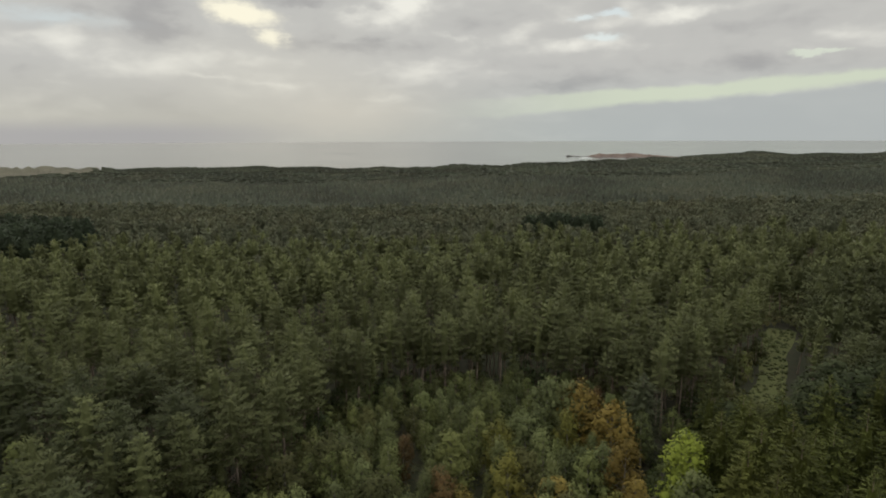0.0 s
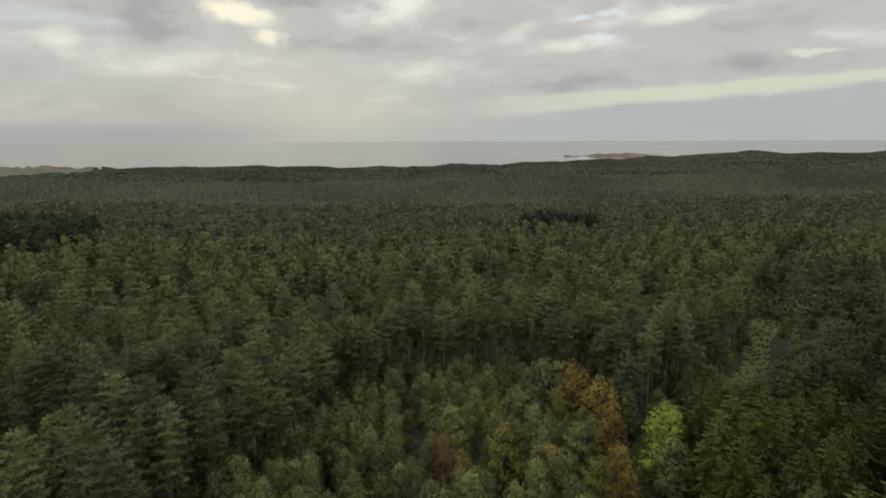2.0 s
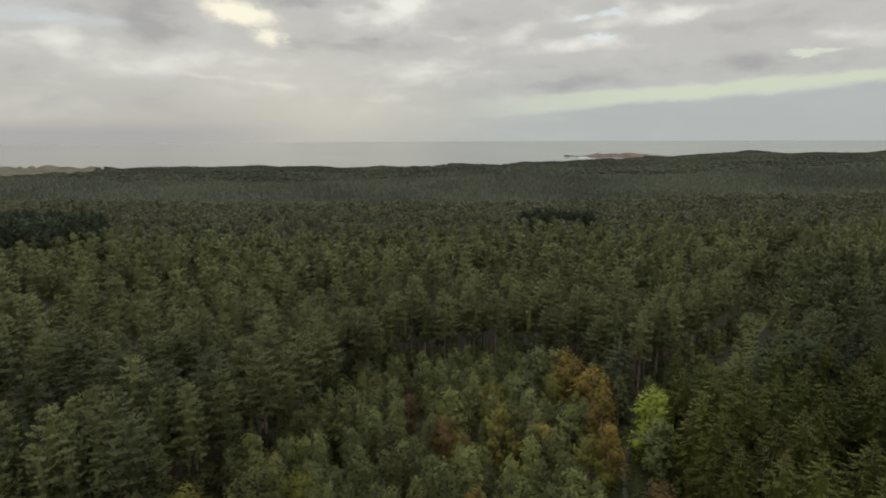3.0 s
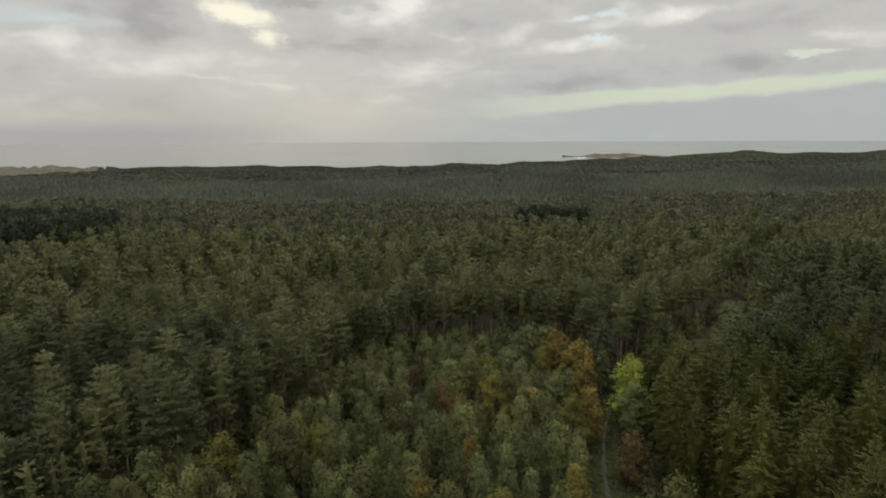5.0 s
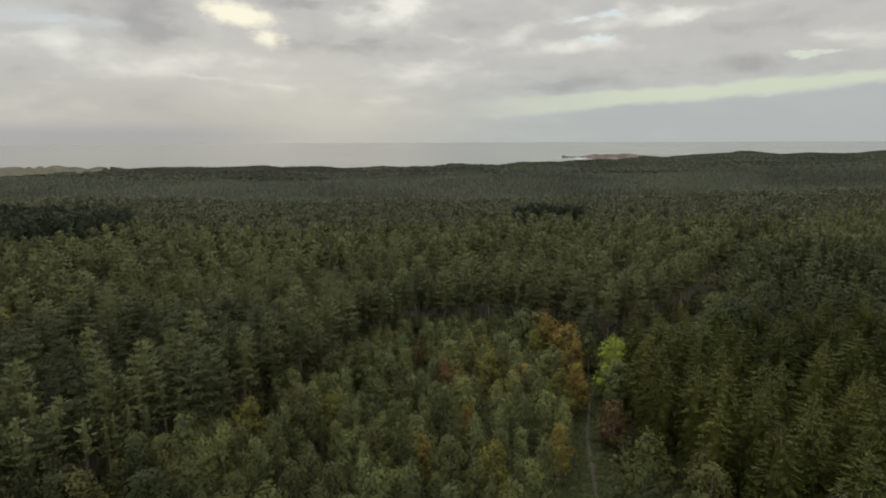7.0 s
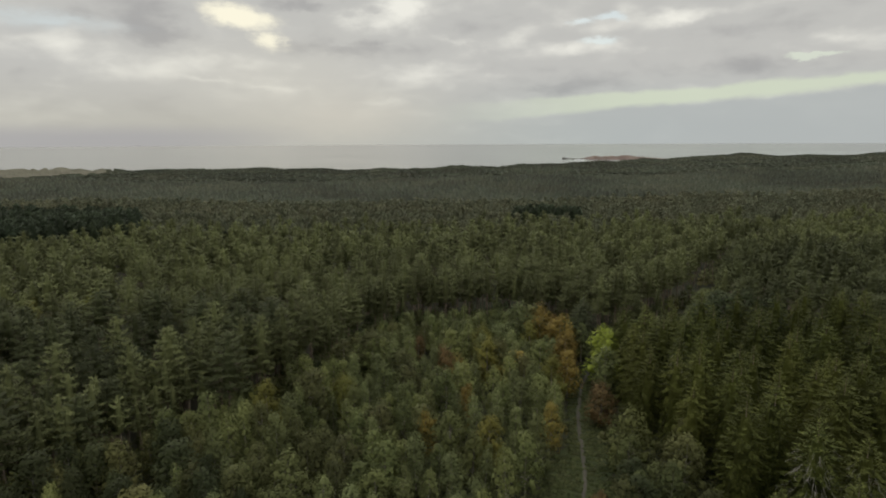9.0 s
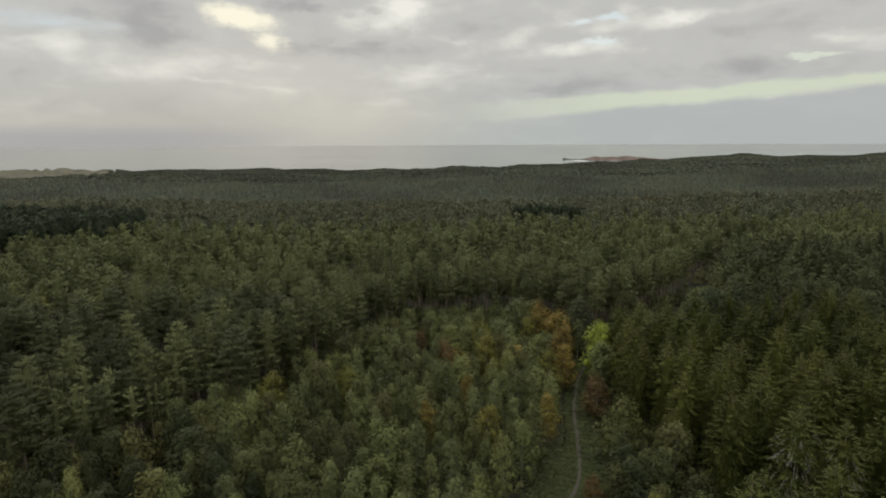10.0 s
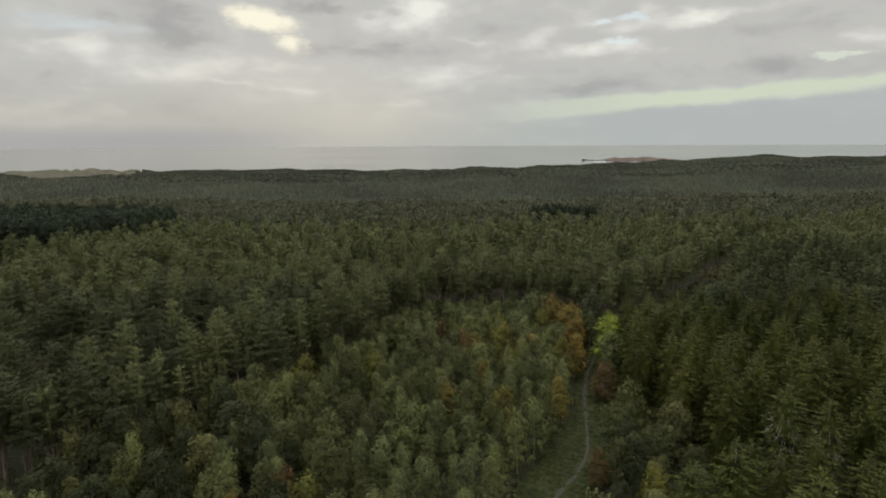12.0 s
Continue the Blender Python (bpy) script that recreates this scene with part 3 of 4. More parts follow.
def scatter(shapes, spots, rng, tilt=0.02):
    """Copies of (wood, needles) shapes at spots (x, y, z, scale): corners, triangles, a slot per face, soft normals and a tint per tree."""
    verts, faces, slots, soft, tint, base = [], [], [], [], [], 0
    which = rng.integers(0, len(shapes), len(spots))
    for k, (wood, leaf) in enumerate(shapes):
        mine = spots[which == k]
        if not len(mine):
            continue
        wv, wf = wood
        tri = np.concatenate([wf[:, [0, 1, 2]], wf[:, [0, 2, 3]]])
        tv = np.concatenate([wv, leaf[0]])
        tn = np.concatenate([unit(wv * (1, 1, 0) + (1e-4, 0, 0)), leaf[2]])
        tf = np.concatenate([tri, leaf[1] + len(wv)])
        a = rng.uniform(0, 6.283, len(mine))
        c, s = np.cos(a)[:, None], np.sin(a)[:, None]
        wide = mine[:, 3:4] * rng.uniform(0.85, 1.2, (len(mine), 1))
        x = (c * tv[None, :, 0] - s * tv[None, :, 1]) * wide + mine[:, 0:1] + rng.normal(size=(len(mine), 1)) * tilt * tv[None, :, 2]
        y = (s * tv[None, :, 0] + c * tv[None, :, 1]) * wide + mine[:, 1:2] + rng.normal(size=(len(mine), 1)) * tilt * tv[None, :, 2]
        z = tv[None, :, 2] * mine[:, 3:4] + mine[:, 2:3]
        verts.append(np.stack([x, y, z], -1).reshape(-1, 3))
        nx, ny = c * tn[None, :, 0] - s * tn[None, :, 1], s * tn[None, :, 0] + c * tn[None, :, 1]
        soft.append(np.stack([nx, ny, np.broadcast_to(tn[None, :, 2], nx.shape)], -1).reshape(-1, 3))
        faces.append((tf[None] + (np.arange(len(mine)) * len(tv))[:, None, None]).reshape(-1, 3) + base)
        slots.append(np.tile(np.r_[np.zeros(len(tri)), np.ones(len(leaf[1]))], len(mine)))
        tint.append(np.repeat(rng.random(len(mine)), len(tv)))
        base += len(mine) * len(tv)
    return np.concatenate(verts), np.concatenate(faces), np.concatenate(slots), np.concatenate(soft), np.concatenate(tint)


# ---- the lie of the land ----
BEARING = [-80, -45, -36, -33, -30, -28, -20, -14, -10, -7.5, -4.5, 0, 6, 11, 16, 20, 23.4, 27, 30.6, 33.7, 36, 45, 80]
COAST = [5200, 1500, 1300, 1300, 1300, 1250, 1250, 1250, 1230, 1200, 1100, 1050, 1100, 1200, 1300, 1400, 1500, 1600, 1600, 1600, 1600, 1800, 5200]
EDGE = [-2, -4, -3, -2, -6, -10, -10, -12, -13, -13, -8, -3, -2.5, -2, -1, 0.5, 4, 10, 4.5, 7.5, 11, 12, 6]


def lie(x, y):
    """Ground height at x, y (arrays), and how far inside the coast it lies."""
    x, y = np.asarray(x, float), np.asarray(y, float)
    r, az = np.hypot(x, y + 25.0), np.degrees(np.arctan2(x, y + 25.0))
    coast, edge = np.interp(np.clip(az, -80, 80), BEARING, COAST), np.interp(np.clip(az, -80, 80), BEARING, EDGE)
    coast = np.where(np.abs(az) > 80, 5200, coast)
    f = np.clip((r - 200) / (coast - 260), 0, 1)
    f = f * f * (3 - 2 * f)
    h = edge * f - 4.0 * np.exp(-(((r - 430) / 170) ** 2))
    roll = np.sin(x * 0.013 + 1.3) * np.sin(y * 0.011 + 0.4) + 0.6 * np.sin(x * 0.031 - y * 0.023)
    h = h + roll * np.clip((r - 180) / 300, 0, 1) * 1.3
    swell = np.sin(x * 0.0068 + 0.9) * np.sin(y * 0.0135 + 0.8) + 0.7 * np.sin(x * 0.0031 - y * 0.021 + 2.0)
    h = h + 2.6 * swell * np.clip((r - 380) / 250, 0, 1) * np.clip((coast - r - 90) / 260, 0, 1)
    past = np.clip((r - coast) / 160, 0, 1)
    h = h * (1 - past) + (SEA - 12) * past
    return h, coast - r


def land():
    """One sheet of ground from under the camera to the horizon."""
    rings, spokes = 90, 180
    r = np.r_[0.5, np.geomspace(12, 4900, rings - 1)]
    a = np.arange(spokes) * 2 * np.pi / spokes
    x, y = (r[:, None] * np.sin(a)).ravel(), (r[:, None] * np.cos(a) - 25.0).ravel()
    verts = np.stack([x, y, lie(x, y)[0]], 1)
    k, j = np.meshgrid(np.arange(spokes), np.arange(rings - 1))
    k, j = k.ravel(), j.ravel()
    faces = np.stack([j * spokes + k, (j + 1) * spokes + k, (j + 1) * spokes + (k + 1) % spokes, j * spokes + (k + 1) % spokes], 1)[:, ::-1]
    ob = new("ground", mesh_of("ground", verts, [faces, np.arange(spokes)[::-1].reshape(1, -1)[:, ::-1]], [SOIL], smooth=True))
    tagged(ob, "dark leaf-littered forest floor under the pines", "ground", kind="structure")


def sea_level(r):
    """The sheet lifts gently far out, so that its rim meets the horizon."""
    return SEA + 47.2 * (np.clip((np.asarray(r, float) - 1500) / 3430, 0, 1)) ** 1.5


def sea():
    ring = 128
    a = np.arange(ring) * 2 * np.pi / ring
    verts, faces = [], []
    radii = np.r_[600, 1100, np.linspace(1500, 4930, 26)]
    for r in radii:
        verts.append(np.stack([np.sin(a) * r, np.cos(a) * r - 25, np.full(ring, sea_level(r))], 1))
    k = np.arange(ring)
    for j in range(len(radii) - 1):
        faces.append(np.stack([j * ring + k, j * ring + (k + 1) % ring, (j + 1) * ring + (k + 1) % ring, (j + 1) * ring + k], 1)[:, ::-1])
    ob = new("water", mesh_of("water", np.concatenate(verts), np.concatenate(faces), [WATER], smooth=True))
    tagged(ob, "calm grey sea under an overcast evening sky", "sea", kind="structure")


def to_line(x, y, line):
    """Distance of points to a bent line, and on which side of it (right is positive)."""
    best, side = np.full(len(x), 1e9), np.zeros(len(x))
    for (ax, ay), (bx, by) in zip(line, line[1:]):
        dx, dy = bx - ax, by - ay
        s = np.clip(((x - ax) * dx + (y - ay) * dy) / (dx * dx + dy * dy), 0, 1)
        ex, ey = x - ax - s * dx, y - ay - s * dy
        d = np.hypot(ex, ey)
        near = d < best
        best, side = np.where(near, d, best), np.where(near, np.sign(ex * dy - ey * dx), side)
    return best, side


def smooth_line(line, step=1.5):
    """The bent line as evenly spaced points on a smooth curve."""
    p = np.array(line, float)
    out = []
    for i in range(len(p) - 1):
        a, b, c, d = p[max(i - 1, 0)], p[i], p[i + 1], p[min(i + 2, len(p) - 1)]
        for s in np.arange(0, 1, step / max(step, np.linalg.norm(c - b))):
            out.append(0.5 * (2 * b + (c - a) * s + (2 * a - 5 * b + 4 * c - d) * s * s + (3 * b - a - 3 * c + d) * s ** 3))
    return np.array(out + [p[-1]])


def ribbon(name, line, left, right, lift, mat, label, category, seed, rough=0.15, columns=5):
    """A strip of ground along a line, with uneven sides."""
    rng = np.random.default_rng(seed)
    p = smooth_line(line)
    d = unit(np.gradient(p, axis=0))
    n = np.stack([d[:, 1], -d[:, 0]], 1)
    wob = [np.convolve(rng.normal(size=len(p) + 8), np.ones(9) / 4, "valid") * rough for _ in range(2)]
    verts = []
    for j in range(columns):
        f = j / (columns - 1)
        off = -(left(p[:, 1]) + wob[0]) * (1 - f) + (right(p[:, 1]) + wob[1]) * f
        q = p + n * off[:, None]
        edge = -0.35 if j in (0, columns - 1) else 0.0
        verts.append(np.stack([q[:, 0], q[:, 1], lie(q[:, 0], q[:, 1])[0] + lift + edge * 0.3 + (rng.normal(size=len(p)) * 0.01)], 1))
    verts = np.stack(verts, 1).reshape(-1, 3)
    i, j = [v.ravel() for v in np.meshgrid(np.arange(len(p) - 1), np.arange(columns - 1), indexing="ij")]
    faces = np.stack([i * columns + j, i * columns + j + 1, (i + 1) * columns + j + 1, (i + 1) * columns + j], 1)
    ob = new(name, mesh_of(name, verts, faces, [mat], smooth=True))
    return tagged(ob, label, category, kind="structure")


land()
sea()
ribbon("grass_verge", TRACK, lambda y: np.interp(y, [30, 44, 54], [7.0, 6.0, 2.0]), lambda y: np.interp(y, [40, 54, 70], [4.2, 5.6, 3.2]), 0.16, GRASS,
       "rough damp grass verge along a woodland track", "grass verge", 3, 0.5, 9)
ribbon("grass_ride", RIDE, lambda y: np.interp(y, [130, 150, 175, 195], [3.0, 4.2, 3.8, 2.0]), lambda y: np.interp(y, [150, 175, 195], [3.0, 3.4, 2.0]), 0.15, RIDE_GRASS, "grassy forest ride between tall pines", "forest ride", 4, 0.4, 9)
ribbon("track", TRACK, lambda y: 0.38 + 0 * y, lambda y: 0.38 + 0 * y, 0.24, GRAVEL, "narrow pale gravel track winding through the trees", "track", 5, 0.10)


def rocks(name, az, far, length, deep, high, seed, mat, label):
    """A low broken ridge of rock in the sea, square to the view from the land."""
    rng = np.random.default_rng(seed)
    nx, ny = max(12, int(length / 3)), 14
    u, v = np.meshgrid(np.linspace(-1, 1, nx), np.linspace(-1, 1, ny), indexing="ij")
    bumps = sum(rng.uniform(0.2, 0.8) * np.exp(-(((u - c) / w) ** 2 + ((v - e) / 0.5) ** 2))
                for c, w, e in zip(rng.uniform(-0.85, 0.7, 26), rng.uniform(0.03, 0.16, 26), rng.uniform(-0.6, 0.6, 26)))
    taper = np.clip((1 - u) * 1.1, 0, 1) ** 0.7 * np.clip((1 + u) * 3.0, 0, 1)
    dome = taper * np.clip(1 - v ** 2, 0, 1)
    z = (dome * (0.45 + 0.30 * np.minimum(bumps, 1.6)) + rng.normal(size=u.shape) * 0.07 * dome ** 0.3) * high - 1.5
    a = radians(az)
    x = u * length / 2 + rng.normal(size=u.shape) * 0.6
    y = v * deep / 2 + rng.normal(size=u.shape) * 0.6
    cx, cy = math.sin(a) * far, math.cos(a) * far - 25
    verts = np.stack([cx + x * math.cos(a) + y * math.sin(a), cy - x * math.sin(a) + y * math.cos(a), z + sea_level(far)], -1).reshape(-1, 3)
    i, j = [w.ravel() for w in np.meshgrid(np.arange(nx - 1), np.arange(ny - 1), indexing="ij")]
    faces = np.stack([i * ny + j, (i + 1) * ny + j, (i + 1) * ny + j + 1, i * ny + j + 1], 1)
    return tagged(new(name, mesh_of(name, verts, faces, [mat])), label, "island" if length > 100 else "rock", kind="structure" if length > 100 else "")


rocks("rocky_island", 16.7, 2300, 340, 110, 15, 11, ROCK, "low reddish rocky island off the wooded shore")
rocks("skerry", 11.5, 2290, 42, 26, 7, 12, DARK_ROCK, "dark wave-washed skerry beside the rocky island")
rocks("skerry", 12.9, 2250, 55, 20, 5, 15, DARK_ROCK, "dark wave-washed skerry beside the rocky island")
rocks("skerry", 12.2, 2260, 36, 20, 4.6, 13, DARK_ROCK, "dark wave-washed skerry beside the rocky island")
rocks("surf", 12.8, 2180, 90, 12, 3.2, 14, FOAM, "white surf breaking on the skerries")


# ---- woods ----
def jittered(rng, x0, x1, y0, y1, step, wander=0.38):
    x, y = np.meshgrid(np.arange(x0, x1, step), np.arange(y0, y1, step * 0.92))
    x = x + (np.arange(x.shape[0]) % 2)[:, None] * step / 2
    return x.ravel() + rng.normal(size=x.size) * step * wander * 0.6, y.ravel() + rng.normal(size=x.size) * step * wander * 0.6


def inside(x, y, poly):
    hit = np.zeros(len(x), bool)
    for (ax, ay), (bx, by) in zip(poly, poly[1:] + poly[:1]):
        cross = (ay > y) != (by > y)
        hit ^= cross & (x < (bx - ax) * (y - ay) / ((by - ay) if by != ay else 1e-9) + ax)
    return hit


def apart_from(x, y, spots, gap):
    keep = np.ones(len(x), bool)
    for s in spots:
        keep &= np.hypot(x - s[0], y - s[1]) > gap
    return keep


MIXED = [(-66, -14), (-63, 22), (-59, 33), (-51, 40), (-44, 52), (-35, 59), (-29, 74), (-23, 90), (-19, 104), (-13, 114), (2, 119), (20, 121), (31, 115), (37, 98), (24, 60), (18, 30), (8, 5), (4, -14)]
SPRUCES = [(24, -14), (24, 8), (34, 16), (36, 40), (33, 56), (34, 72), (38, 88), (48, 98), (90, 100), (120, 60), (110, -14)]
OLD_OAKS = [(20, -14), (19, 14), (24, 34), (27, 46), (36, 42), (34, 16), (25, 8), (24, -14)]
DARK_STANDS = [((-248, 250), (94, 56)), ((60, 306), (22, 8))]
CLEAR = [(44.5, 94), (46, 101), (58, 117), (66, 122), (63, 109), (58, 98), (53, 93)]


def head_room(x, y):
    """How tall a tree may grow before the mouth of the ride, where the wood is young."""
    low = (x > 0.51 * y) & (x < 0.625 * y) & (y > 78) & (y < 132)
    return np.where(low, np.clip(53 * (1 - (y - 2.4) / 124), 1.5, 21), 99.0)




def in_dark(x, y, grow=0.0):
    hit = np.zeros(len(x), bool)
    for (cx, cy), (rx, ry) in DARK_STANDS:
        hit |= ((x - cx) / (rx + grow)) ** 2 + ((y - cy) / (ry + grow)) ** 2 < 1
    return hit


def tree(name, meshes, spot, height, own, rng, label, category, group, leaves=None, turn=None):
    """A tree on its Empty: trunk, crown and, where it has some, dead boughs. own: the height that the meshes were made with."""
    base = new(name)
    x, y = spot
    height = min(height, float(head_room(x, y)))
    s = height / own
    w = s * rng.uniform(0.88, 1.22)
    z = float(lie(np.array([x]), np.array([y]))[0][0])
    base.matrix_basis = Matrix.LocRotScale((x, y, z - 0.05), Euler((rng.normal() * 0.02, rng.normal() * 0.02, rng.uniform(0, 6.28) if turn is None else turn)), (w, w, s))
    base.empty_display_size = 0.5
    for part_name, me in meshes.items():
        ob = new(part_name, me)
        ob.parent = base
        if part_name == "crown" and leaves is not None:
            ob.material_slots[0].link = "OBJECT"
            ob.material_slots[0].material = leaves
        if part_name == "dead_branchwork":
            tagged(ob, "bleached bare lower boughs", kind="stuff")
        if part_name == "branchwork":
            tagged(ob, kind="stuff")
    return tagged(base, label, category, group)


def meshes_of(name, shape, wood_mat, leaf_mat, stem=None):
    """The meshes of a tree by part. stem: how many corners and faces of the wood are the trunk; the rest are branches."""
    (wv, wf), (lv, lf, soft) = shape[:2]
    nv, nf = stem or (len(wv), len(wf))
    parts = {"trunk": mesh_of(name + "_trunk", wv[:nv], wf[:nf], [wood_mat], smooth=True), "crown": mesh_of(name + "_crown", lv, lf, [leaf_mat], normals=soft)}
    if nv < len(wv):
        parts["branchwork"] = mesh_of(name + "_branchwork", wv[nv:], wf[nf:] - nv, [wood_mat], smooth=True)
    if len(shape) > 2 and shape[2] is not None:
        parts["dead_branchwork"] = mesh_of(name + "_dead", shape[2][0], shape[2][1], [DEAD_WOOD])
    return parts


def east_of_ride(x, y):
    return x > np.interp(y, [60, 132, 170, 207, 254, 352], [48, 78, 101, 124, 158, 240])


pick = np.random.default_rng(21)
# broadleaved trees that stand among the pines
WEST = [(-107, 103, 14, "yellow"), (-100, 105, 13, "olive"), (-113, 98, 13, "green"), (-94, 109, 14, "yellow"), (-60, 79, 13, "green"), (-55.5, 73.5, 12, "green"),
        (-63, 72.5, 12, "deep"), (-58, 67, 11, "green"), (-70, 76, 13, "olive"), (-120, 104, 14, "olive")]

# the tall pines that stand out at the edge of the plantation
EDGE_PINES = [(-36.5, 89.6), (-33.1, 94.7), (-25.4, 89.8), (-53.0, 105.8), (-49.4, 94.5), (-61.2, 93.5), (-49.4, 78.5), (-48.1, 68.1), (-40.5, 67.1),
              (-50.8, 109.5), (-16.6, 108.7), (-12.0, 122.5), (-24.5, 98.6), (-5.2, 126.5), (36.4, 121.5), (32.0, 124.5), (48.2, 119.1), (47.5, 110.5),
              (26.0, 126.7), (12.0, 125.6), (5.7, 124.8), (53.5, 127.4), (-24.1, 108.7), (-35.0, 104.2), (-45.0, 63.8), (-37.1, 67.6), (-51.1, 60.0),
              (-64.5, 68.0), (-66.1, 50.6), (-67.4, 42.3), (-53.5, 52.5), (-30.5, 84.0), (-29.0, 79.0), (19.0, 127.5), (41.5, 114.0), (0.0, 121.5),
              (40.0, 105.5), (44.8, 109.6), (48.3, 114.0), (51.5, 118.6), (55.0, 122.4), (59.5, 125.8), (62.6, 130.4), (66.8, 133.8), (70.5, 138.6), (74.4, 143.0), (78.6, 148.5)]
pine_kinds = [(meshes_of("pine", pine_shape(100 + k, 19.0, wide=1.05), PINE_BARK, PINE, (30, 24))) for k in range(7)]
px, py = jittered(pick, -160, 200, -14, 190, 7.2)
ok = (np.abs(px) < 16 + (py + 58) * 0.785) & ~inside(px, py, MIXED) & ~inside(px, py, SPRUCES) & ~inside(px, py, OLD_OAKS)
ok &= (to_line(px, py, TRACK)[0] > 6.0) & (to_line(px, py, RIDE)[0] > np.where(py > 142, 4.2, 4.6)) & apart_from(px, py, EDGE_PINES, 3.6) & apart_from(px, py, WEST, 4.0)
ok &= ~inside(px, py, CLEAR) & (head_room(px, py) > 14) & (head_room(px - 3.5, py) > 14) & (to_line(px, py, GAP)[0] > 2.2) & (pick.random(len(px)) > 0.05)
ok &= ~((px > -60) & (py < 30)) & ~((px > 0) & (py < 100) & (px < 95)) & ~((px > 60) & (py < 40)) & (py > 0)
px, py = px[ok], py[ok]
order = np.argsort(np.hypot(px, py - 20))
near, rest = order[:205], order[205:]
for x, y in EDGE_PINES:
    tree("pine_tree", pine_kinds[pick.integers(7)], (x, y), pick.uniform(18.6, 20.4), 19.0, pick, "tall plantation pine with a bare lower trunk and layered grey-green needles", "pine tree", "plantation pines")
for i in near:
    deeper = (px[i] < -34 and py[i] < 92) or east_of_ride(px[i], py[i])
    made = tree("pine_tree", pine_kinds[pick.integers(7)], (px[i], py[i]), pick.uniform(14.8, 20.8), 19.0, pick,
                "broad-crowned pine with layered dark green needles" if deeper else "tall plantation pine with a bare lower trunk and layered grey-green needles", "pine tree", "plantation pines", (DULL_PINE if px[i] > 0 else DEEP_PINE) if deeper else None)
    if deeper:
        made.scale = (made.scale[0] * 1.22, made.scale[1] * 1.22, made.scale[2])


def wood(name, x, y, low, high, shapes, own, mats, label, seed):
    rng = np.random.default_rng(seed)
    z = lie(x, y)[0]
    spots = np.stack([x, y, z - 0.1, rng.uniform(low, high, len(x)) / own], 1)
    v, f, s, soft, tint = scatter(shapes, spots, rng)
    return tagged(new(name, mesh_of(name, v, f, mats, s, normals=soft, tint=tint)), label, "pine forest", kind="stuff")


for far_side in (False, True):
    mine = rest[east_of_ride(px[rest], py[rest]) == far_side]
    wood("pine_forest", px[mine], py[mine], 15.2, 20.0, [pine_shape(120 + k, 19.0, 7, 5, 19, 0.92, False, 4, 1.1 + 0.1 * far_side, 7, 0.46, 0.40) for k in range(8)], 19.0,
         [PINE_BARK, DULL_PINE if far_side else PINE], "dense stand of dull green pines" if far_side else "dense stand of grey-green plantation pines", 31)


# slim suppressed pines that fill the stand just behind its edge
sx, sy = jittered(np.random.default_rng(22), -75, 82, 28, 152, 3.4)
edge_line = MIXED[2:13] + [(48, 110), (60, 124), (74, 140), (82, 152)]
d, side = to_line(sx, sy, edge_line)
ok = (d < 15) & (d > 2.5) & ~inside(sx, sy, MIXED) & ~inside(sx, sy, SPRUCES) & ~inside(sx, sy, CLEAR) & (to_line(sx, sy, TRACK)[0] > 6) & (to_line(sx, sy, RIDE)[0] > 4.4) & (head_room(sx, sy) > 14)
ok &= apart_from(sx, sy, EDGE_PINES + WEST, 1.8)
wood("pine_forest", sx[ok], sy[ok], 11.5, 16.5, [pine_shape(130 + k, 16.0, 6, 4, 17, 0.7, False, 5, 0.62, 6, 0.4, 0.38) for k in range(6)], 16.0, [PINE_BARK, PINE],
     "slim suppressed pines crowded behind the edge of the stand", 30)


def belt(y0, y1, step, rng):
    """Spots for trees over a deep belt of the plantation, clear of rides and dark stands."""
    x, y = jittered(rng, -1.0 * y1 - 40, 1.0 * y1 + 40, y0, y1, step)
    h, shore = lie(x, y)
    az = np.degrees(np.arctan2(x, y + 25))
    ok = (np.abs(x) < 16 + (y + 58) * 0.785) & (to_line(x, y, GAP)[0] > 2.4) & ~in_dark(x, y, 2.0) & (shore > 4) & (h > SEA + 3)
    dunes = (az < -29.4 + 0.4 * np.sin(shore * 0.035) + 0.12 * rng.normal(size=len(x))) & (shore < 330 + 60 * np.sin(x * 0.02))
    return x[ok & ~dunes], y[ok & ~dunes]


def back_edge(x):
    """Where the tall plantation ends and lower, browner growth begins."""
    return 262 + np.minimum(x - 50, 0) * 0.30 + np.maximum(x - 50, 0) * 0.15 + 9 * np.sin(x * 0.05)


rng = np.random.default_rng(41)
x, y = belt(189, 330, 6.9, rng)
tall = y < np.maximum(back_edge(x), 250) + rng.normal(size=len(x)) * 22
wood("pine_forest", x[tall], y[tall], 14.5, 19.0, [pine_shape(140 + k, 18.0, 6, 4, 14, 1.2, False, 3, 1.17, 6, 0.52, 0.42) for k in range(8)], 18.0,
     [PINE_BARK, PINE], "dense stand of grey-green plantation pines", 32)
x, y = x[~tall], y[~tall]
wood("mixed_forest", x, y, 12.5, 17.0, [pine_shape(150 + k, 15.0, 5, 4, 11, 1.3, False, 3, 1.25, 6, 0.56, 0.42) for k in range(8)], 15.0, [PINE_BARK, HAZY_PINE], "lower brownish mixed growth behind the tall pines", 33)
x, y = belt(330, 430, 5.8, rng)
dull = rng.random(len(x)) < (y - 330) / 100
wood("mixed_forest", x[dull], y[dull], 12.0, 16.0, [pine_shape(165 + k, 14.0, 4, 4, 7, 1.6, False, 3, 1.25, 6, 0.72, 0.46) for k in range(8)], 14.0, [PINE_BARK, HAZY_PINE], "distant dull green mixed pine wood", 36)
x, y = x[~dull], y[~dull]
